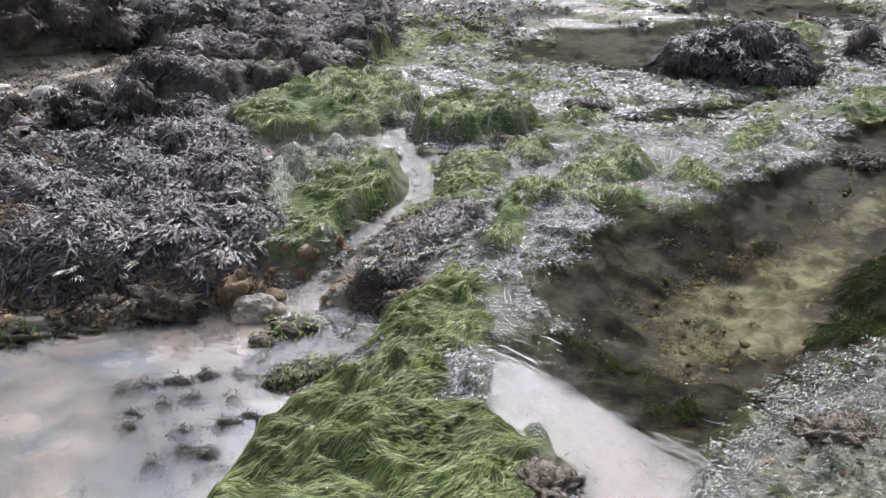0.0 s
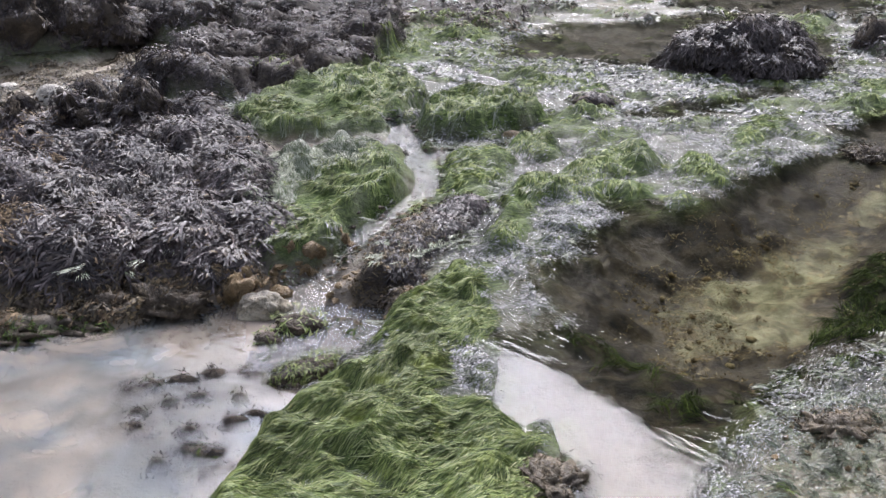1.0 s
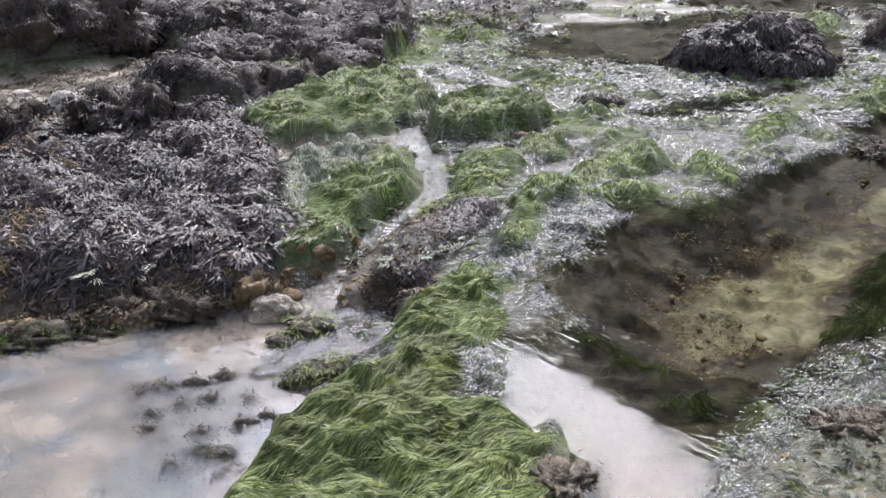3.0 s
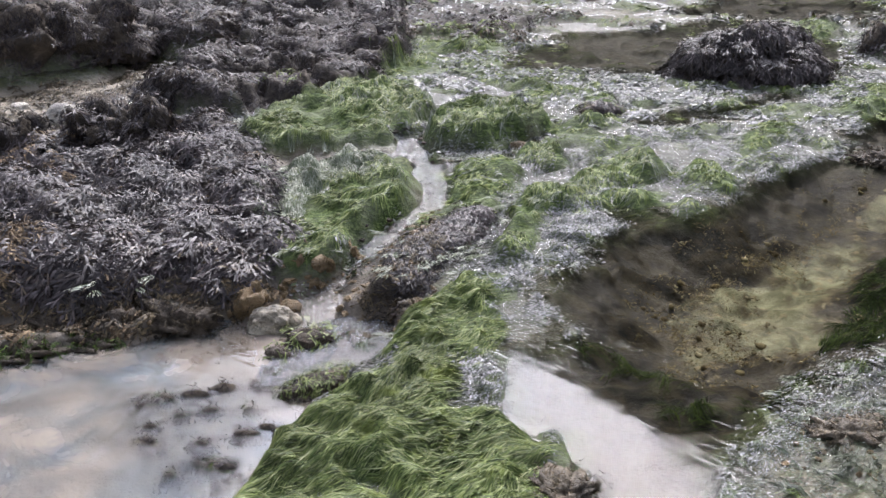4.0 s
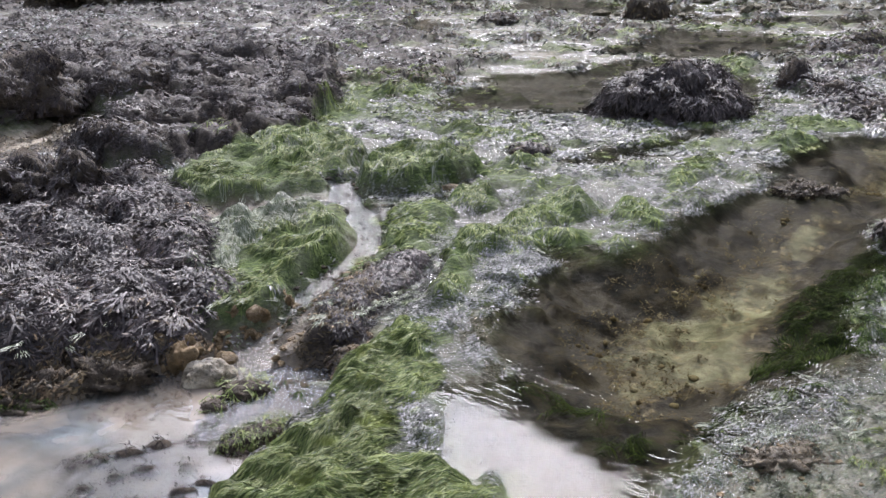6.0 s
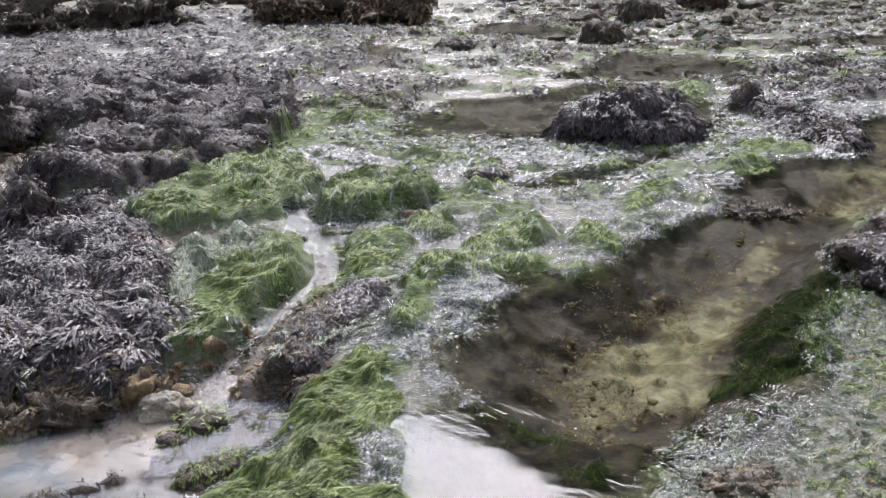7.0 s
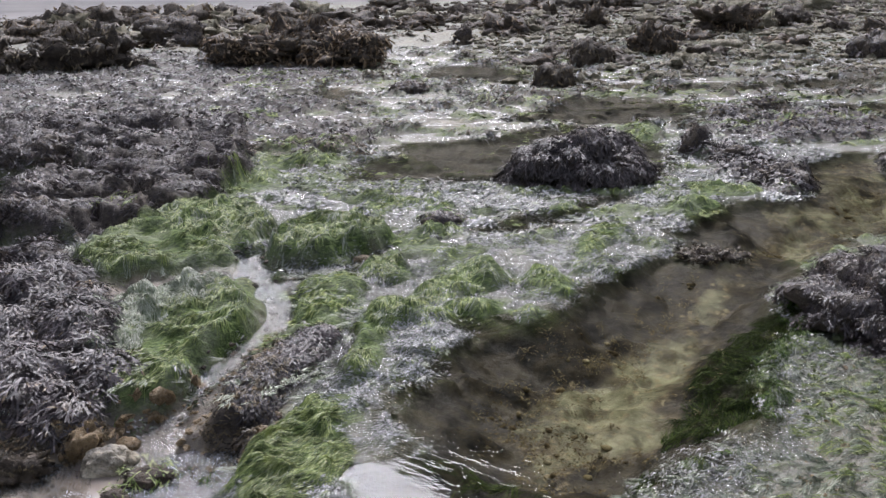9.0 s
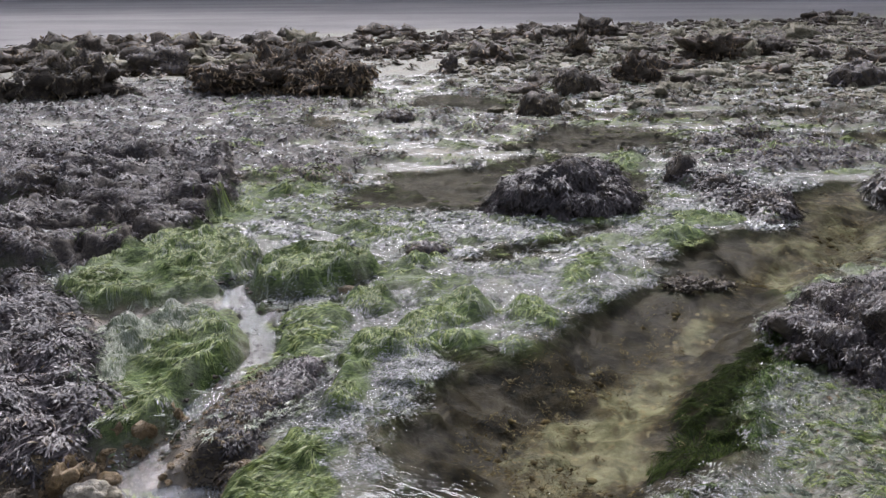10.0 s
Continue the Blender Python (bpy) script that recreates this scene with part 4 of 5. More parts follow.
wrack_bed("wrack_patches", A_PATCH * (1 - FLAT_LEFT), 16000, 0.05, 0.13, SMALL, WRACK_OLIVE, "scattered brown weed tufts over the wet flats", (-0.5, 7.8, 6.4, 16.5), 0.05)

wrack_bed("wrack_bed", FACE * (1 - A_FACE_SHADE) * step(N_MID + 0.6 * N_BIG, -0.1, 0.2), 1300, 0.08, 0.16, FRONDS, WRACK, "long wrack fronds hanging over the ledge face", (-2.9, -0.6, 3.1, 4.1), 0.09, (0.0, -2.5))

# dark fronds put the shade of the ledge face into the weed colour
wrack_bed("wrack_bed", np.maximum(FACE, A_FACE_SHADE), 2400, 0.06, 0.13, FRONDS, WRACK_DARK, "hanging wrack coloured dark for the shade on the ledge face", (-2.9, -0.6, 3.1, 4.1), 0.04, (0.0, -2.5))
FOOT = step(inside(LEDGE, RX, RY) + EDGE, -0.34, -0.26) * (1 - step(inside(LEDGE, RX, RY), -0.12, -0.02)) * (RY < 3.6) * (RX < -0.7) * step(HGT, -0.21, -0.19)
wrack_bed("wrack_bed", FOOT, 1500, 0.03, 0.08, SMALL, WRACK_OLIVE, "olive-brown weed crusting the foot of the ledge", (-2.9, -0.6, 2.9, 3.7), 0.04)
wrack_bed("wrack_bed", FOOT, 1000, 0.03, 0.07, SMALL, WRACK_RUST, "rusty brown weed crusting the foot of the ledge", (-2.9, -0.6, 2.9, 3.7), 0.04)

# green weed, thick on the mats and thinning out raggedly at their edges
RAG = step(N_TRESS + 0.8 * N_MID, -0.55, 0.1)
soft_near = area(GREEN_NEAR, -0.07, 0.08, 0.9)
soft_green = most(GREEN, -0.07, 0.09, 0.9) * (1 - 0.75 * area(SLICK, -0.06, 0.06, 0.8)) * (1 - A_STREAM) * (1 - area(HOLLOW, -0.1, -0.02, 0.3)) * (1 - 0.85 * step(np.hypot(GX, GY), 0.4, 0.75))
soft_low = np.maximum(most(GREEN_LOW, -0.08, 0.08, 1.2), 0.35 * TUFT * (RX > -0.4) * (1 - A_MILKY) * (1 - A_STREAM) * (1 - A_POOL) * (1 - A_LEDGE) * (1 - A_BANK) * (1 - A_ISLE) * (1 - A_PATCH))
strands("gutweed_mat", soft_near * (0.25 + 0.75 * RAG) * (1 - 0.6 * step(np.hypot(GX, GY), 0.5, 0.9)), 64000, 0.025, 0.07, 0.002, GUTWEED, "bright green gutweed combed over the rock tongue", (-0.8, 0.6, 1.7, 3.5), (-1.0, -0.35), loft=0.009, nseg=3, bend=0.4, slope=0.6)
strands("gutweed_mat", soft_green * (0.12 + 0.88 * RAG), 56000, 0.014, 0.038, 0.003, GUTWEED, "green gutweed hanging over the terrace edges", (-1.5, 1.3, 3.2, 6.5), (-0.7, -1.0), loft=0.005, nseg=2, bend=0.6, slope=1.0)
strands("gutweed_mat", soft_low * RAG * (1 - 0.8 * step(np.hypot(GX, GY), 0.4, 0.75)), 50000, 0.016, 0.045, 0.0036, GUTWEED_BRIGHT, "yellow-green gutweed cushions on the flats", (-1.6, 5.6, 2.4, 10.5), (-0.6, -1.0), loft=0.006, floor=-0.006, nseg=2)
strands("bleached_weed", area(SLICK, -0.08, 0.08, 0.7), 24000, 0.012, 0.04, 0.002, GUTWEED_PALE, "pale fine green weed over a wet sloping slab", (-1.2, -0.2, 3.8, 5.2), (0.5, -1.0), loft=0.006, nseg=2, bend=0.4, slope=0.5)
REST = (1 - A_FAR) * (1 - A_POOL) * (1 - A_MILKY) * (1 - A_LEDGE) * (1 - A_WBACK) * (1 - A_GULLY) * (1 - A_BACK) * (1 - A_STREAM)
THIN = step(N_MID + 0.5 * N_FINE, -0.1, 0.3)
strands("bleached_weed", REST * THIN, 30000, 0.012, 0.05, 0.0022, GUTWEED_PALE, "pale bleached green weed lying in the water film", (-1.4, 3.6, 2.4, 8.0), (-0.9, -0.6), loft=0.006, floor=-0.002, nseg=2)
strands("bleached_weed", REST * THIN * (1 - 0.8 * FLAT_LEFT), 16000, 0.03, 0.12, 0.005, GUTWEED_PALE, "pale weed streaks on the far flats", (-3.0, 7.5, 7.5, 16.5), (-0.9, -0.4), loft=0.01, floor=0.0, nseg=2)
STREAK = step(RY, 8.0, 9.0) * step(fbm(RX * 0.4, RY * 1.2, 0.5, 18), 0.12, 0.35)
strands("gutweed_mat", REST * STREAK * step(RX, -1.5, 0.0), 9000, 0.05, 0.14, 0.006, GUTWEED_BRIGHT, "yellow-green weed streaks on the far flats", (-2.0, 6.5, 8.0, 14.5), (-0.9, -0.4), loft=0.012, floor=0.0, nseg=2)
strands("gutweed_mat", np.ones_like(HGT), 9000, 0.08, 0.2, 0.014, GUTWEED_PALE, "thin green weed among the upper rubble", (4.5, 15.5, 13.5, 24.0), (-0.9, -0.4), loft=0.03, nseg=2)
strands("bleached_weed", A_BANK * (1 - A_POOL), 20000, 0.01, 0.04, 0.0018, FLAKE_BANK, "frosty short green weed on the near bank", (0.6, 2.7, 1.85, 3.9), (-0.6, 0.3), bend=1.4, loft=0.012, nseg=2)
strands("gutweed_mat", A_BANK * (1 - A_POOL) * step(N_BIG + N_MID, 0.0, 0.4), 12000, 0.012, 0.04, 0.0018, GUTWEED_BRIGHT, "green gutweed patches on the near bank", (0.6, 2.7, 1.85, 3.9), (-0.6, 0.3), bend=1.4, loft=0.014, nseg=2)
strands("pond_weed", area(POND_WEED_AREA, -0.1, 0.15, 1.6) * step(N_MID + 0.8 * N_BIG + 0.6 * N_FINE, -0.5, 0.2), 16000, 0.02, 0.07, 0.0018, POND_WEED, "dark green weed trailing under the pool's surface", (0.6, 3.2, 2.2, 5.2), (-0.6, 0.5), bend=2.0, loft=0.02, nseg=3)

MARGIN_WEED = [(0.42, 2.98), (0.62, 2.9), (0.8, 2.66), (0.86, 2.42), (0.7, 2.42), (0.55, 2.62)]
strands("pond_weed", area(MARGIN_WEED, -0.05, 0.12, 1.6) * step(N_MID + 0.5 * N_FINE, -0.3, 0.2), 900, 0.03, 0.08, 0.0016, POND_WEED, "dark green weed at the pool's shallow lip", (0.3, 1.0, 2.3, 3.1), (0.5, 0.6), bend=2.0, loft=0.03, nseg=3)
BEDS = A_DEEP * (1 - 0.7 * A_PALE)
wrack_bed("sunken_weed", BEDS, 1800, 0.015, 0.04, SMALL, SUNKEN, "brown and yellowish weed growing on the pool bed", (0.4, 4.6, 2.5, 6.9), 0.04, (0.02, 0.02))
BASIN = np.clip(SPECK + 0.12 * A_BWEED, 0, 1)
wrack_bed("basin_weed", BASIN, 3000, 0.015, 0.04, SMALL, WRACK_DARK, "dark weed tufts in the milky basin", (-1.3, 0.0, 2.1, 3.5), 0.03)
wrack_bed("basin_weed", A_SHELF * step(N_MID, 0.25, 0.4), 160, 0.02, 0.04, SMALL, POND_WEED, "dark weed on the rock shelf", (-0.8, 0.0, 2.7, 3.5), 0.04)
wrack_bed("gully_weed", A_GULLY * step(N_BIG + N_MID, -0.5, 0.0), 5500, 0.04, 0.1, SMALL, WRACK_OLIVE, "olive weed patches in the sandy gully", (-4.2, -1.5, 5.1, 7.7), 0.04)
SHORE = (np.abs(inside(MILKY, RX, RY) + EDGE) < 0.06) * (RY < 3.0) * (RX > -0.9) * step(N_MID, -0.2, 0.2)
wrack_bed("edge_weed", SHORE, 500, 0.03, 0.07, SMALL, POND_WEED, "dark green weed fringe along the basin edge", (-0.9, 0.0, 1.9, 3.1), 0.03)
wrack_bed("far_weed", np.ones_like(HGT), 7000, 0.14, 0.32, SMALL, WRACK_OLIVE, "brown weed over the far reef rocks", (-8.5, 15.5, 16.0, 25.5), 0.16)


def scrap(seed):
    """A curled scrap of weed, two faces."""
    r = np.random.default_rng(seed)
    v = np.array([(0, -0.06, 0), (0, 0.06, 0), (0.5, -0.11, 0.07), (0.5, 0.11, 0.07), (1, -0.05, -0.03), (1, 0.05, -0.03)], float)
    return v + r.normal(0, 0.05, v.shape), np.array([(0, 2, 3, 1), (2, 4, 5, 3)])


SCRAPS = [scrap(90 + k) for k in range(8)]


AFLOAT = np.where((inside(MILKY, RX, RY) < -0.12) & (A_STREAM < 0.1) & (A_SHELF < 0.1), -0.004 + LEVEL + near_fall * fall * 0.75 - 0.02 * A_SPILL, -9.0)


def crinkle(name, field, count, low, high, material, label, box, tilt=0.2, deep=0.009):
    """Tiny curled scraps of wet weed strewn over the flats."""
    x, y = scatter(field, count, box).T
    n = normal_at(x, y) + rng.normal(0, tilt, (len(x), 3))
    n /= np.linalg.norm(n, axis=1, keepdims=True)
    a = 0.35 + rng.normal(0, 0.7, len(x)) + 1.2 * vnoise(x, y, 0.3, 81)
    head = np.stack([np.cos(a), np.sin(a), 0 * a], 1)
    z = np.maximum(height(x, y), sample(AFLOAT, x, y) if deep < 0.02 else -9.0) + rng.random(len(x)) * deep
    me = spread(name, np.stack([x, y, z], 1), n, head, rng.uniform(low, high, len(x)), SCRAPS, material)
    return tagged(new(name, me), label, "algae", kind="stuff")


OPEN = (1 - step(inside(POOL, RX, RY) + EDGE, 0.02, 0.09)) * (1 - A_FAR) * (1 - A_MILKY) * (1 - A_LEDGE) * (1 - A_WBACK) * (1 - A_GULLY) * (1 - A_BACK) * (1 - A_STREAM)
SPOTS = OPEN * (1 - 0.45 * FLAT_LEFT) * (1 - 0.8 * A_BAND) * (1 - A_SPIT) * step(N_MID + 0.7 * N_FINE, -0.35, 0.15) * (1 - A_MAT) * (1 - A_SHELF) * (1 - step(near_fall, 0.1, 0.4)) * (1 - A_BANK)
# olive scraps are weed, the grey-white ones stand in for sky glints
crinkle("crinkled_weed", SPOTS, 52000, 0.007, 0.02, FLAKE, "crinkled wet weed on the flats, its glints coloured in as pale scraps", (-1.2, 2.4, 1.7, 5.4), 0.13)
crinkle("crinkled_weed", SPOTS, 36000, 0.012, 0.04, FLAKE, "crinkled wet weed on the middle flats, its glints coloured in as pale scraps", (-1.4, 4.2, 5.3, 8.0), 0.13)
crinkle("crinkled_weed", SPOTS * step(N_MID + 0.7 * N_FINE, -0.1, 0.35), 50000, 0.015, 0.06, FLAKE, "crinkled wet weed on the far flats, its glints coloured in as pale scraps", (-4.5, 7.8, 7.5, 16.5), deep=0.012)
crinkle("crinkled_weed", A_BANK * (1 - step(inside(POOL, RX, RY) + EDGE, 0.0, 0.06)), 30000, 0.005, 0.014, FLAKE_BANK, "crinkled pale weed on the near bank", (0.6, 2.7, 1.85, 3.9))
crinkle("crinkled_weed", A_STREAM * step(N_MID + N_FINE, 0.1, 0.4), 2500, 0.01, 0.035, FLAKE, "weed scraps in the stream", (-0.7, 0.1, 3.3, 5.5))
LIP = (1 - step(inside(POOL, RX, RY) + EDGE, -0.01, 0.05)) * (1 - area(GREEN_NEAR, -0.02, 0.05, 0.7))
# painted sparkle: near-white scraps round the pool and along the bank
crinkle("frosty_weed", LIP * (RX > -0.1) * step(inside(POOL, RX, RY), -0.32, -0.25) * (1 - A_BANK) * (1 - A_ISLE) * (1 - A_GREEN) * (1 - A_LOW) * step(N_MID + N_FINE, -0.4, 0.15), 17000, 0.005, 0.013, GLINT_WEED, "pale scraps painting the glints of weed fringing the pool", (-0.1, 0.75, 1.9, 4.3), 0.3)
crinkle("frosty_weed", LIP * A_BANK * (1 - step(inside(BANK, RX, RY) + EDGE, 0.05, 0.2)) * step(N_MID + N_FINE, -0.4, 0.2), 7000, 0.005, 0.012, GLINT_WEED, "pale scraps painting the glints of weed along the bank's edge", (0.6, 2.4, 1.85, 3.8), 0.3)
CLUMPS = BEDS * step(fbm(RX, RY, 0.2, 73, 3) + 0.5 * fbm(RX, RY, 0.6, 74, 2), 0.05, 0.3)
crinkle("sunken_weed", CLUMPS, 6000, 0.006, 0.016, SUNKEN, "curly yellow-brown weed clumps on the pool bed", (0.4, 4.6, 2.5, 6.9), 0.5, 0.02)


# ---- stones and boulders ----
def stone_mesh(name, seed, rx, ry, rz, material, rough=0.3, sub=3, sink=0.35, crag=0.0):
    """A worn, uneven stone with a flat foot at z = 0."""
    bm = bmesh.new()
    bmesh.ops.create_icosphere(bm, subdivisions=sub, radius=1)
    off = Vector((seed * 3.7, seed * 1.3, seed * 7.1))
    for v in bm.verts:
        d = v.co.normalized()
        k = 1 + rough * noise.fractal(d * 1.5 + off, 1.0, 2.0, 4) + rough * 0.4 * noise.fractal(d * 5 + off, 1.0, 2.0, 3) + rough * 0.2 * noise.fractal(d * 13 + off, 1.0, 2.0, 2)
        if crag:
            k += crag * (0.25 - abs(noise.fractal(d * 3.1 + off, 1.0, 2.0, 4))) - crag * 0.5 * abs(noise.noise(d * 8 + off))
        p = d * k
        z = max(p.z, -sink) + sink
        v.co = Vector((p.x * rx, p.y * ry, z * rz / (1 + sink)))
    me = bpy.data.meshes.new(name)
    bm.to_mesh(me)
    bm.free()
    for p in me.polygons:
        p.use_smooth = True
    me.materials.append(material)
    return me


def cover(name, me, count, low, high, kinds, material, seed, upward=-0.1, shag=0.12):
    """Wrack hanging over a stone."""
    r = np.random.default_rng(seed)
    me.calc_loop_triangles()
    v = np.empty(len(me.vertices) * 3)
    me.vertices.foreach_get("co", v)
    v = v.reshape(-1, 3)
    tri = np.empty(len(me.loop_triangles) * 3, np.int32)
    me.loop_triangles.foreach_get("vertices", tri)
    tri = tri.reshape(-1, 3)
    a, b, c = v[tri[:, 0]], v[tri[:, 1]], v[tri[:, 2]]
    n = np.cross(b - a, c - a)
    size = np.linalg.norm(n, axis=1) + 1e-9
    n /= size[:, None]
    wgt = size * (n[:, 2] > upward)
    k = r.choice(len(tri), count, p=wgt / wgt.sum())
    u, w = r.random((2, count))
    flip = u + w > 1
    u, w = np.where(flip, 1 - u, u), np.where(flip, 1 - w, w)
    p = a[k] + u[:, None] * (b - a)[k] + w[:, None] * (c - a)[k]
    nn = n[k] + r.normal(0, shag, (count, 3))
    nn /= np.linalg.norm(nn, axis=1, keepdims=True)
    head = np.stack([n[k][:, 0] + r.normal(0, 0.7, count), n[k][:, 1] + r.normal(0, 0.7, count), np.full(count, -1.0)], 1)
    return spread(name, p + nn * (r.random(count) * 0.03)[:, None], nn, head, r.uniform(low, high, count), kinds, material)


def ground_z(x, y):
    return float(height(np.array([x]), np.array([y]))[0])


def boulder(x, y, rx, ry, rz, seed, label, fronds=900, low=0.09, high=0.19, kinds=FRONDS, weed=WRACK_DARK, rock=REEF_DARK, z=None, turn=0.0, group="", rough=0.3, sub=4, upward=-0.1, crag=0.0, shag=0.12):
    top = new("boulder")
    top.matrix_world = pose(x, y, (ground_z(x, y) if z is None else z) - 0.03, 0, 0, turn)
    me = stone_mesh("stone", seed, rx, ry, rz, rock, rough, sub, crag=crag)
    part("stone", me, top)
    if fronds:
        part("weed_cover", cover("weed_cover", me, fronds, low, high, kinds, weed, seed, upward, shag), top, "dark wet wrack fronds")["kind"] = "stuff"
    return tagged(top, label, "boulder", group)


def small_stone(x, y, rx, ry, rz, seed, label, rock=CHALK, z=None, turn=0.0, rough=0.25, sub=3, group=""):
    ob = new("stone", stone_mesh("stone", seed, rx, ry, rz, rock, rough, sub))
    ob.matrix_world = pose(x, y, (ground_z(x, y) if z is None else z) - 0.012, 0, 0, turn)
    return tagged(ob, label, "stone", group)


boulder(1.95, 6.76, 0.5, 0.36, 0.44, 61, "rounded boulder thick with black wrack standing in a pool", 5600, 0.06, 0.12, z=-0.08, weed=WRACK_BACK, rough=0.28, crag=0.1)
boulder(2.78, 3.74, 0.56, 0.48, 0.38, 2, "large boulder draped in purple-brown wrack at the pool edge", 9000, z=-0.05, low=0.035, high=0.08, weed=WRACK_DARK, rough=0.35, crag=0.15)
boulder(3.14, 7.45, 0.12, 0.1, 0.3, 3, "dark stump-like rock with a ragged top", 260, 0.05, 0.09, z=-0.04, sub=3)
boulder(3.38, 6.38, 0.2, 0.16, 0.17, 4, "dark weedy rock at the end of the spit", 500, 0.05, 0.11, z=-0.03, turn=-52, rough=0.5, crag=0.5)
boulder(3.35, 7.15, 0.2, 0.15, 0.14, 40, "dark weedy rock lump on the spit", 400, 0.05, 0.11, z=-0.03, rough=0.5, crag=0.5)
boulder(4.75, 6.75, 0.32, 0.28, 0.26, 5, "dark weedy boulder at the pool's far side", 700, z=-0.04)
boulder(2.2, 4.86, 0.15, 0.09, 0.05, 6, "flat islet of silvery brown weed barely above the water", 700, 0.025, 0.055, SMALL, WRACK_OLIVE, z=0.005, rough=0.7, crag=0.8, upward=0.0, shag=0.5)
boulder(0.86, 5.78, 0.12, 0.08, 0.07, 7, "small tuft of brown wrack on a green flat", 130, 0.06, 0.11, sub=3)
boulder(-1.07, 3.37, 0.15, 0.09, 0.13, 8, "dark angular rock at the foot of the ledge", 260, 0.025, 0.06, weed=WRACK_OLIVE, z=-0.2, rough=0.65, crag=0.8, shag=0.5)
boulder(-0.83, 3.5, 0.1, 0.08, 0.14, 9, "mossy ochre rock at the foot of the ledge", 60, 0.04, 0.08, weed=WRACK_OLIVE, rock=RUST, z=-0.18, rough=0.7)
boulder(-0.56, 3.78, 0.1, 0.08, 0.12, 41, "ochre rock in the bank of the stream", 30, 0.03, 0.07, weed=WRACK_OLIVE, rock=RUST, z=-0.2, rough=0.7)
boulder(-0.48, 3.88, 0.08, 0.07, 0.1, 42, "ochre rock in the bank of the stream", 20, 0.03, 0.07, weed=GUTWEED, rock=RUST, z=-0.16, rough=0.7)
boulder(-1.3, 3.34, 0.13, 0.09, 0.11, 43, "brown weedy rock at the waterline", 240, 0.025, 0.06, weed=WRACK_RUST, z=-0.2, rough=0.7, crag=0.8, shag=0.5)
boulder(-1.52, 3.33, 0.14, 0.1, 0.1, 44, "brown weedy rock at the waterline", 240, 0.025, 0.06, weed=WRACK_OLIVE, z=-0.2, rough=0.7, crag=0.8, shag=0.5)
boulder(-1.62, 3.16, 0.16, 0.09, 0.07, 70, "low rock under dark green weed at the waterline", 420, 0.025, 0.06, weed=POND_WEED, z=-0.2, rough=0.7, crag=0.8, shag=0.5)
boulder(-1.4, 3.24, 0.14, 0.07, 0.06, 71, "low rock under dark green weed at the waterline", 320, 0.025, 0.06, weed=POND_WEED, z=-0.2, rough=0.7, crag=0.8, shag=0.5)
boulder(-0.55, 3.25, 0.09, 0.06, 0.07, 45, "small rock with green weed in the stream", 70, 0.03, 0.07, weed=GUTWEED, z=-0.19)
boulder(-0.47, 2.93, 0.14, 0.05, 0.06, 46, "low rock lip with green weed above the basin", 420, 0.015, 0.04, weed=GUTWEED, z=-0.18, turn=30)
boulder(-0.65, 3.15, 0.06, 0.05, 0.07, 47, "small rock with green weed in the basin", 60, 0.03, 0.06, weed=GUTWEED, z=-0.21)
boulder(-0.66, 3.72, 0.13, 0.1, 0.16, 10, "ochre rock face below the green ledge", 30, 0.04, 0.08, weed=GUTWEED, rock=RUST, z=-0.17, rough=0.7)
boulder(1.12, 2.36, 0.15, 0.08, 0.06, 11, "brown rock crust with dry weed on the bank", 420, 0.02, 0.05, weed=WRACK_OLIVE, rock=REEF, crag=0.9, shag=0.5)
boulder(0.28, 2.08, 0.1, 0.1, 0.07, 12, "brown crusty rock beside the green tongue", 260, 0.02, 0.045, weed=WRACK_OLIVE, rock=REEF, crag=0.9, shag=0.5)
boulder(1.24, 11.45, 0.2, 0.16, 0.16, 13, "small dark weed lump on the flats", 160, 0.08, 0.14, SMALL)
boulder(3.0, 11.6, 0.24, 0.2, 0.3, 14, "brown weedy lump beside the far pool", 260, 0.1, 0.18, SMALL, WRACK_OLIVE)
boulder(3.93, 13.24, 0.28, 0.24, 0.4, 15, "brown weedy lump on the flats", 220, 0.1, 0.18, SMALL, WRACK_OLIVE)
small_stone(-2.47, 5.98, 0.15, 0.11, 0.13, 21, "rounded pale chalk stone in a sandy gully", z=-0.11)
small_stone(-0.71, 3.38, 0.1, 0.07, 0.085, 22, "pale and dark mottled stone in the milky pool", MOTTLED, z=-0.195, turn=20, rough=0.25, sub=4)
small_stone(-0.66, 3.5, 0.05, 0.04, 0.045, 23, "small yellowish pebble by the ledge", RUST, z=-0.18)
small_stone(0.31, 5.12, 0.12, 0.06, 0.12, 24, "ochre rock showing in a green hollow", RUST, z=-0.09)
tufts = [(-0.98, 2.86), (-0.89, 2.88), (-0.99, 2.68), (-0.82, 2.78), (-0.68, 2.79), (-0.8, 2.59), (-0.67, 2.64), (-0.85, 2.42), (-0.71, 2.47), (-0.97, 2.6), (-0.52, 2.85), (-0.8, 2.92), (-0.69, 2.96), (-0.61, 2.68), (-0.9, 2.75)]
for k, (x, y) in enumerate(tufts):
    s = (1.0, 1.3, 0.8, 1.1, 0.7)[k % 5]
    boulder(x, y, 0.045 * s, 0.018 * s, 0.045 + 0.012 * s, 80 + k, "small dark weed-covered stone breaking the basin's surface", 70, 0.015, 0.04, SMALL, WRACK_DARK if k % 4 else POND_WEED, z=-0.214, turn=-15 + 9 * (k % 4), sub=2, group="weedy stones in the basin", shag=0.3)

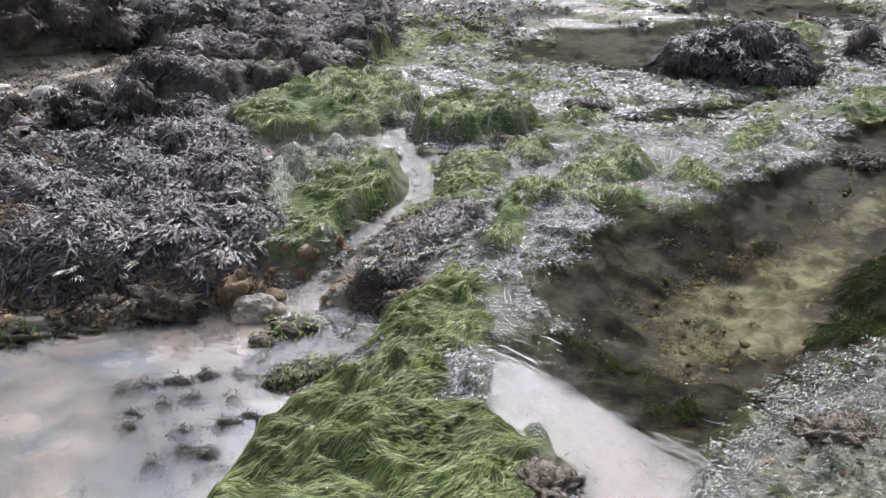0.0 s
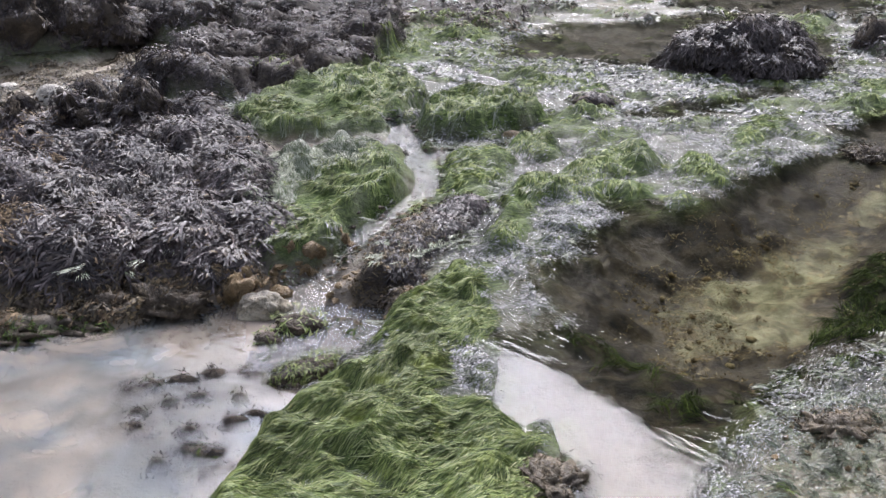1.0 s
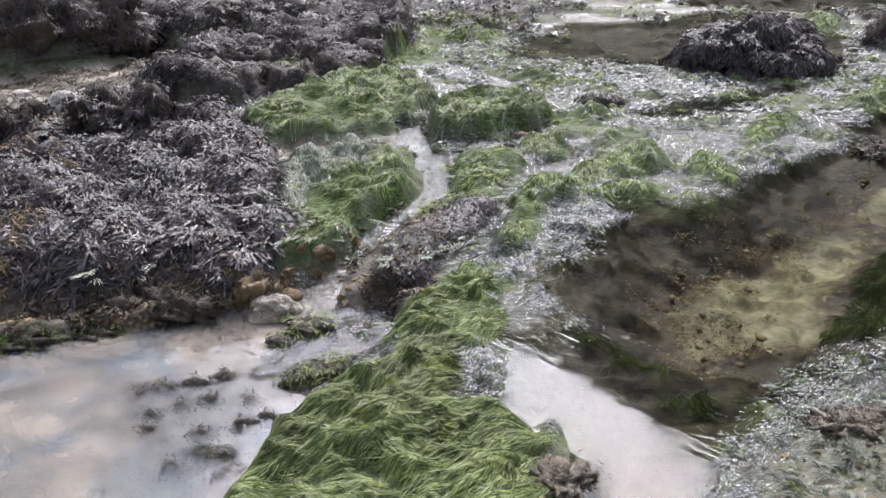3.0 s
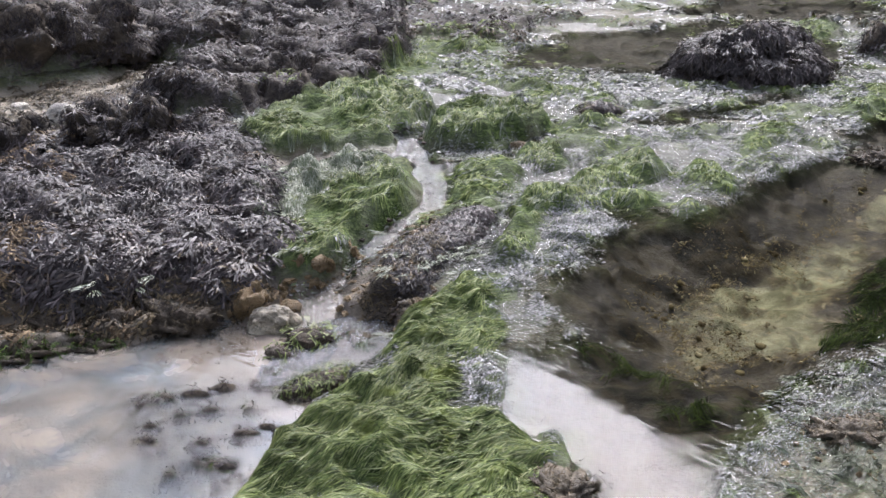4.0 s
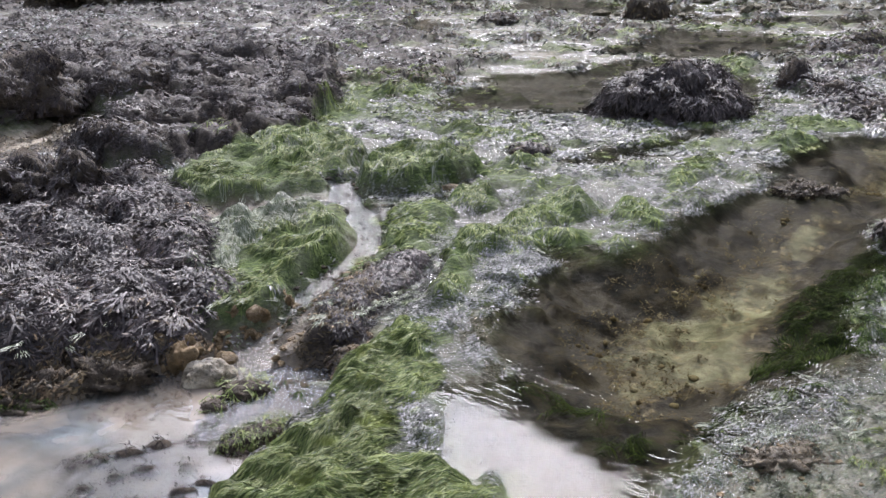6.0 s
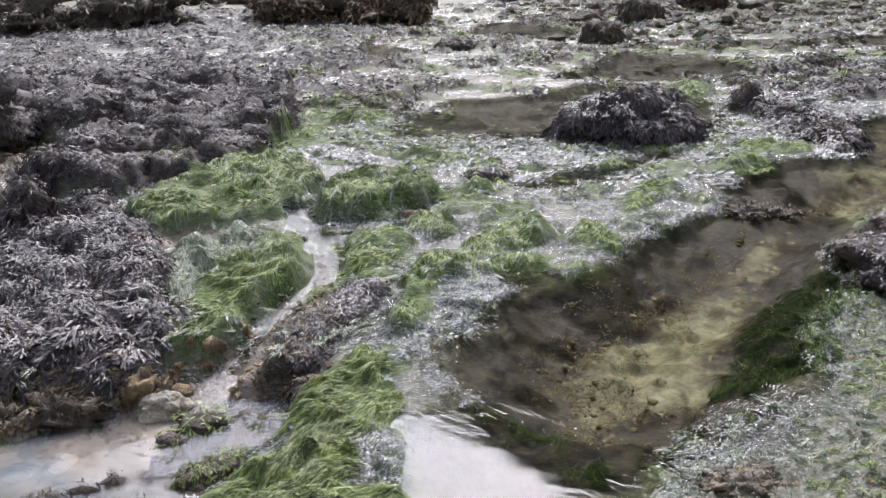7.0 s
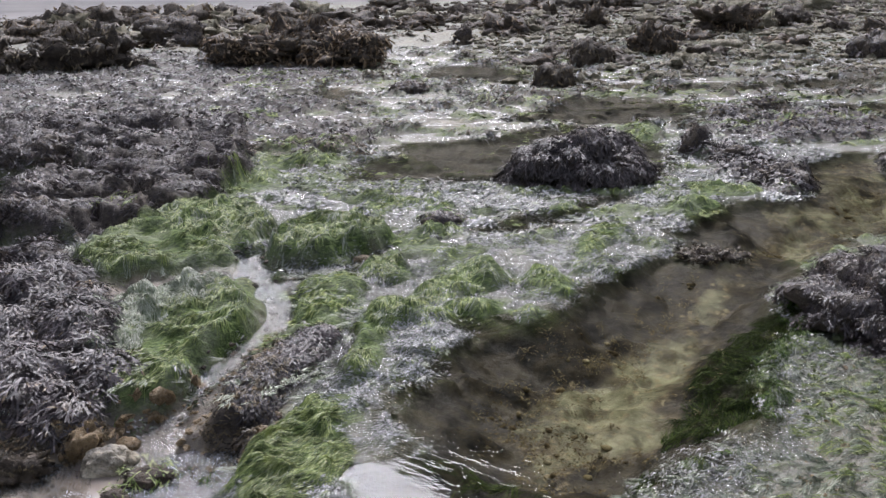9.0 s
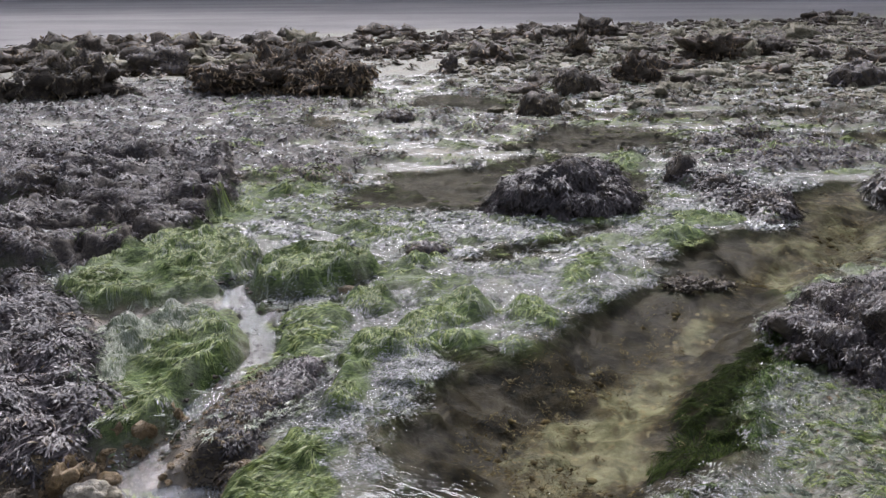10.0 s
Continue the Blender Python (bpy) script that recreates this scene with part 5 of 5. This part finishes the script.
boulder(-1.74, 4.95, 0.25, 0.2, 0.31, 16, "craggy dark rock hump draped with wrack", 1900, 0.045, 0.1, weed=WRACK, z=0.0, rough=0.6, crag=0.7, shag=0.3)
boulder(-2.25, 4.85, 0.2, 0.18, 0.25, 17, "craggy dark rock hump draped with wrack", 1500, 0.045, 0.1, weed=WRACK, z=0.0, rough=0.6, crag=0.7, shag=0.3)
boulder(-1.66, 5.95, 0.3, 0.2, 0.26, 18, "black weed-hung rock at the end of the reef step", 1900, 0.045, 0.1, z=0.0, rough=0.4)
boulder(-1.95, 7.8, 0.5, 0.25, 0.3, 48, "black weed-hung rock step above the sandy gully", 1900, 0.045, 0.1, z=0.0, rough=0.4, turn=15)
boulder(-4.1, 7.0, 0.7, 0.3, 0.36, 49, "black weed-hung rock step above the sandy gully", 1900, 0.045, 0.1, z=0.0, rough=0.4, turn=8)
boulder(-2.85, 7.45, 0.5, 0.28, 0.46, 19, "black weed-hung rock step above the sandy gully", 1900, 0.045, 0.1, z=0.0, rough=0.4, turn=15)
boulder(-3.3, 7.12, 0.5, 0.28, 0.48, 20, "black weed-hung rock step above the sandy gully", 1900, 0.045, 0.1, z=0.0, rough=0.4, turn=15)
small_stone(-2.9, 6.3, 0.07, 0.05, 0.05, 26, "small pale stone in a sandy gully")
small_stone(-2.2, 6.9, 0.06, 0.05, 0.05, 27, "small pale stone in a sandy gully")
small_stone(-2.05, 7.15, 0.09, 0.06, 0.08, 28, "small ochre stone in a sandy gully", RUST)

# rocks of the far rim
HAND = "rocks along the far reef edge"
boulder(-0.55, 14.6, 0.75, 0.5, 0.46, 31, "broad rugged rock mass thick with rusty brown weed", 1900, 0.09, 0.22, SMALL, WRACK_RUST, rough=0.6, rock=REEF_DARK, group=HAND, crag=0.9, shag=0.6)
boulder(-0.1, 15.0, 0.45, 0.4, 0.62, 38, "rugged hump of rusty brown weed", 900, 0.09, 0.22, SMALL, WRACK_RUST, rough=0.6, rock=REEF_DARK, group=HAND, crag=0.9, shag=0.6)
boulder(0.55, 14.2, 0.55, 0.42, 0.44, 32, "dark rugged rock with brown weed", 1700, 0.09, 0.22, SMALL, WRACK_RUST, rough=0.6, rock=REEF_DARK, group=HAND, crag=0.9, shag=0.6)
boulder(-3.1, 14.8, 0.8, 0.45, 0.55, 33, "long dark weed-covered rock", 1700, 0.09, 0.22, SMALL, WRACK_OLIVE, rough=0.6, rock=REEF_DARK, group=HAND, crag=0.9, shag=0.6)
boulder(-4.4, 14.4, 0.7, 0.45, 0.45, 34, "long dark weed-covered rock", 1500, 0.09, 0.22, SMALL, WRACK_OLIVE, rough=0.6, rock=REEF_DARK, group=HAND, crag=0.9, shag=0.6)
boulder(-2.15, 17.8, 0.5, 0.35, 0.42, 35, "black rounded rock on the flats", 600, 0.07, 0.16, SMALL, WRACK_DARK, rough=0.55, rock=REEF_DARK, group=HAND)
boulder(2.75, 16.9, 0.16, 0.16, 0.33, 36, "upright grey rock on the flats", 40, 0.1, 0.2, SMALL, group=HAND)
boulder(8.2, 13.45, 0.4, 0.32, 0.36, 37, "dark boulder among grey rubble", 200, 0.12, 0.2, SMALL, group=HAND)

boulder(7.7, 17.7, 0.62, 0.5, 0.55, 72, "big rugged brown rock on the upper shore", 900, 0.08, 0.18, SMALL, WRACK_RUST, rough=0.6, group=HAND, crag=0.9, shag=0.6)
boulder(5.22, 14.5, 0.32, 0.28, 0.42, 73, "rugged brown weedy rock among the rubble", 600, 0.07, 0.15, SMALL, WRACK_RUST, rough=0.6, group=HAND, crag=0.9, shag=0.6)
boulder(7.7, 24.7, 0.5, 0.4, 0.5, 74, "dark rugged rock at the top of the reef", 300, 0.1, 0.22, SMALL, WRACK_RUST, rough=0.6, group=HAND, crag=0.9, shag=0.6)
boulder(9.5, 18.6, 0.4, 0.3, 0.32, 75, "dark rock among green-dusted rubble", 300, 0.08, 0.18, SMALL, WRACK_OLIVE, rough=0.6, group=HAND, crag=0.9, shag=0.6)
boulder(5.7, 19.3, 0.28, 0.25, 0.45, 76, "upright brown weedy rock", 300, 0.08, 0.18, SMALL, WRACK_RUST, rough=0.6, group=HAND, crag=0.9, shag=0.6)
small_stone(6.4, 14.75, 0.4, 0.22, 0.17, 77, "flat pale slab among the rubble", RUBBLE, rough=0.3, group=HAND)
small_stone(7.1, 14.3, 0.2, 0.14, 0.14, 78, "rounded grey stone among the rubble", RUBBLE, rough=0.25, group=HAND)

kinds_far = []
for k in range(8):
    b = boulder(-60 + k * 2, -40, 0.5, 0.42, 0.5, 50 + k, "brown weedy rock on the reef edge", 120 if k < 7 else 30, 0.13, 0.32, SMALL, WRACK_RUST if k % 3 else WRACK_OLIVE, RUBBLE if k > 5 else REEF_DARK, 0.0, 0, HAND, 0.75, 3, crag=0.7, shag=0.6)
    kinds_far.append(b)
far = random.Random(5)
spots = []
for k in range(190):
    if k < 140:
        a = far.uniform(-0.36, 0.62)
        d = far.uniform(18.0, 26.5 + 9 * max(a, 0) + 12 * min(a, 0))
        x, y = d * a, d
        s = far.uniform(0.45, 1.25)
    else:
        x, y = far.uniform(3.2, 14), far.uniform(13.2, 20)
        s = far.uniform(0.25, 0.85)
    spots.append((x, y, s))
for k, (x, y, s) in enumerate(spots):
    stony = x > 0.26 * y and k % 4
    s *= 0.65 if stony else 1.0
    b = kinds_far[k % 8 if k < 8 else 6 + k % 2 if stony else k % 8]
    ob = b if k < 8 else copy_thing(b, Matrix())
    ob.matrix_world = pose(x, y, ground_z(x, y) - 0.05, 0, 0, far.uniform(0, 360)) @ Matrix.Diagonal((s, s * far.uniform(0.7, 1.2), s * far.uniform(0.5, 0.9), 1))


def rubble(name, count, box, low, high, material, label, keep=None, smooth=False, category="stones"):
    """Loose stones, too many to count."""
    x, y = rng.uniform(box[0], box[1], count), rng.uniform(box[2], box[3], count)
    if keep is not None:
        ok = keep(x, y)
        x, y = x[ok], y[ok]
    bm = bmesh.new()
    bmesh.ops.create_icosphere(bm, subdivisions=1, radius=1)
    v0 = np.array([v.co[:] for v in bm.verts])
    f0 = np.array([[v.index for v in f.verts] for f in bm.faces])
    bm.free()
    n = len(x)
    s = low + (high - low) * rng.random(n) ** 2.5
    shape = v0[None] * (1 + rng.normal(0, 0.28, (n, len(v0), 1))) * (s[:, None] * rng.uniform(0.6, 1.3, (n, 3)) * (1, 1, 0.6))[:, None]
    t = rng.uniform(0, 6.28, n)
    c, k = np.cos(t)[:, None], np.sin(t)[:, None]
    pts = np.stack([shape[..., 0] * c - shape[..., 1] * k + x[:, None], shape[..., 0] * k + shape[..., 1] * c + y[:, None], shape[..., 2] + (height(x, y) + 0.2 * s)[:, None]], -1)
    faces = (f0[None] + (np.arange(n) * len(v0))[:, None, None]).reshape(-1, 3)
    return tagged(new(name, quads_mesh(name, pts.reshape(-1, 3), faces, material, smooth)), label, category, kind="stuff")


rubble("rubble", 10000, (2.5, 17, 11.5, 27), 0.012, 0.1, RUBBLE, "grey weed-dusted rubble on the upper shore", lambda x, y: (x > 0.2 * y - 0.6) & (sample(A_BACK, x, y) * (y < 16.8) < 0.2))
rubble("rubble", 4500, (-12, 20, 19, 31), 0.03, 0.15, REEF_DARK, "brown rubble between the far rocks", lambda x, y: y < 26.5 + 0.35 * x)
rubble("pebbles", 1400, (-1.2, 0.2, 3.2, 4.2), 0.006, 0.022, RUST, "ochre pebbles along the stream", lambda x, y: (sample(near_fall, x, y) > 0.3) & (sample(A_GREEN, x, y) < 0.5))
rubble("pebbles", 700, (0.6, 3.2, 1.6, 3.6), 0.004, 0.014, RUST, "ochre pebbles on the bank", lambda x, y: sample(A_BANK * (1 - A_POOL), x, y) > 0.5)
rubble("pebbles", 700, (-0.6, 0.1, 3.3, 5.4), 0.006, 0.024, REEF_DARK, "dark stones in the stream bed", lambda x, y: sample(A_STREAM, x, y) > 0.3)
rubble("weed_cushions", 2500, (0.4, 4.0, 2.5, 6.0), 0.005, 0.022, SUNKEN, "brown and yellow weed cushions on the pool bed", lambda x, y: sample(CLUMPS, x, y) > rng.random(len(x)), True, "algae")
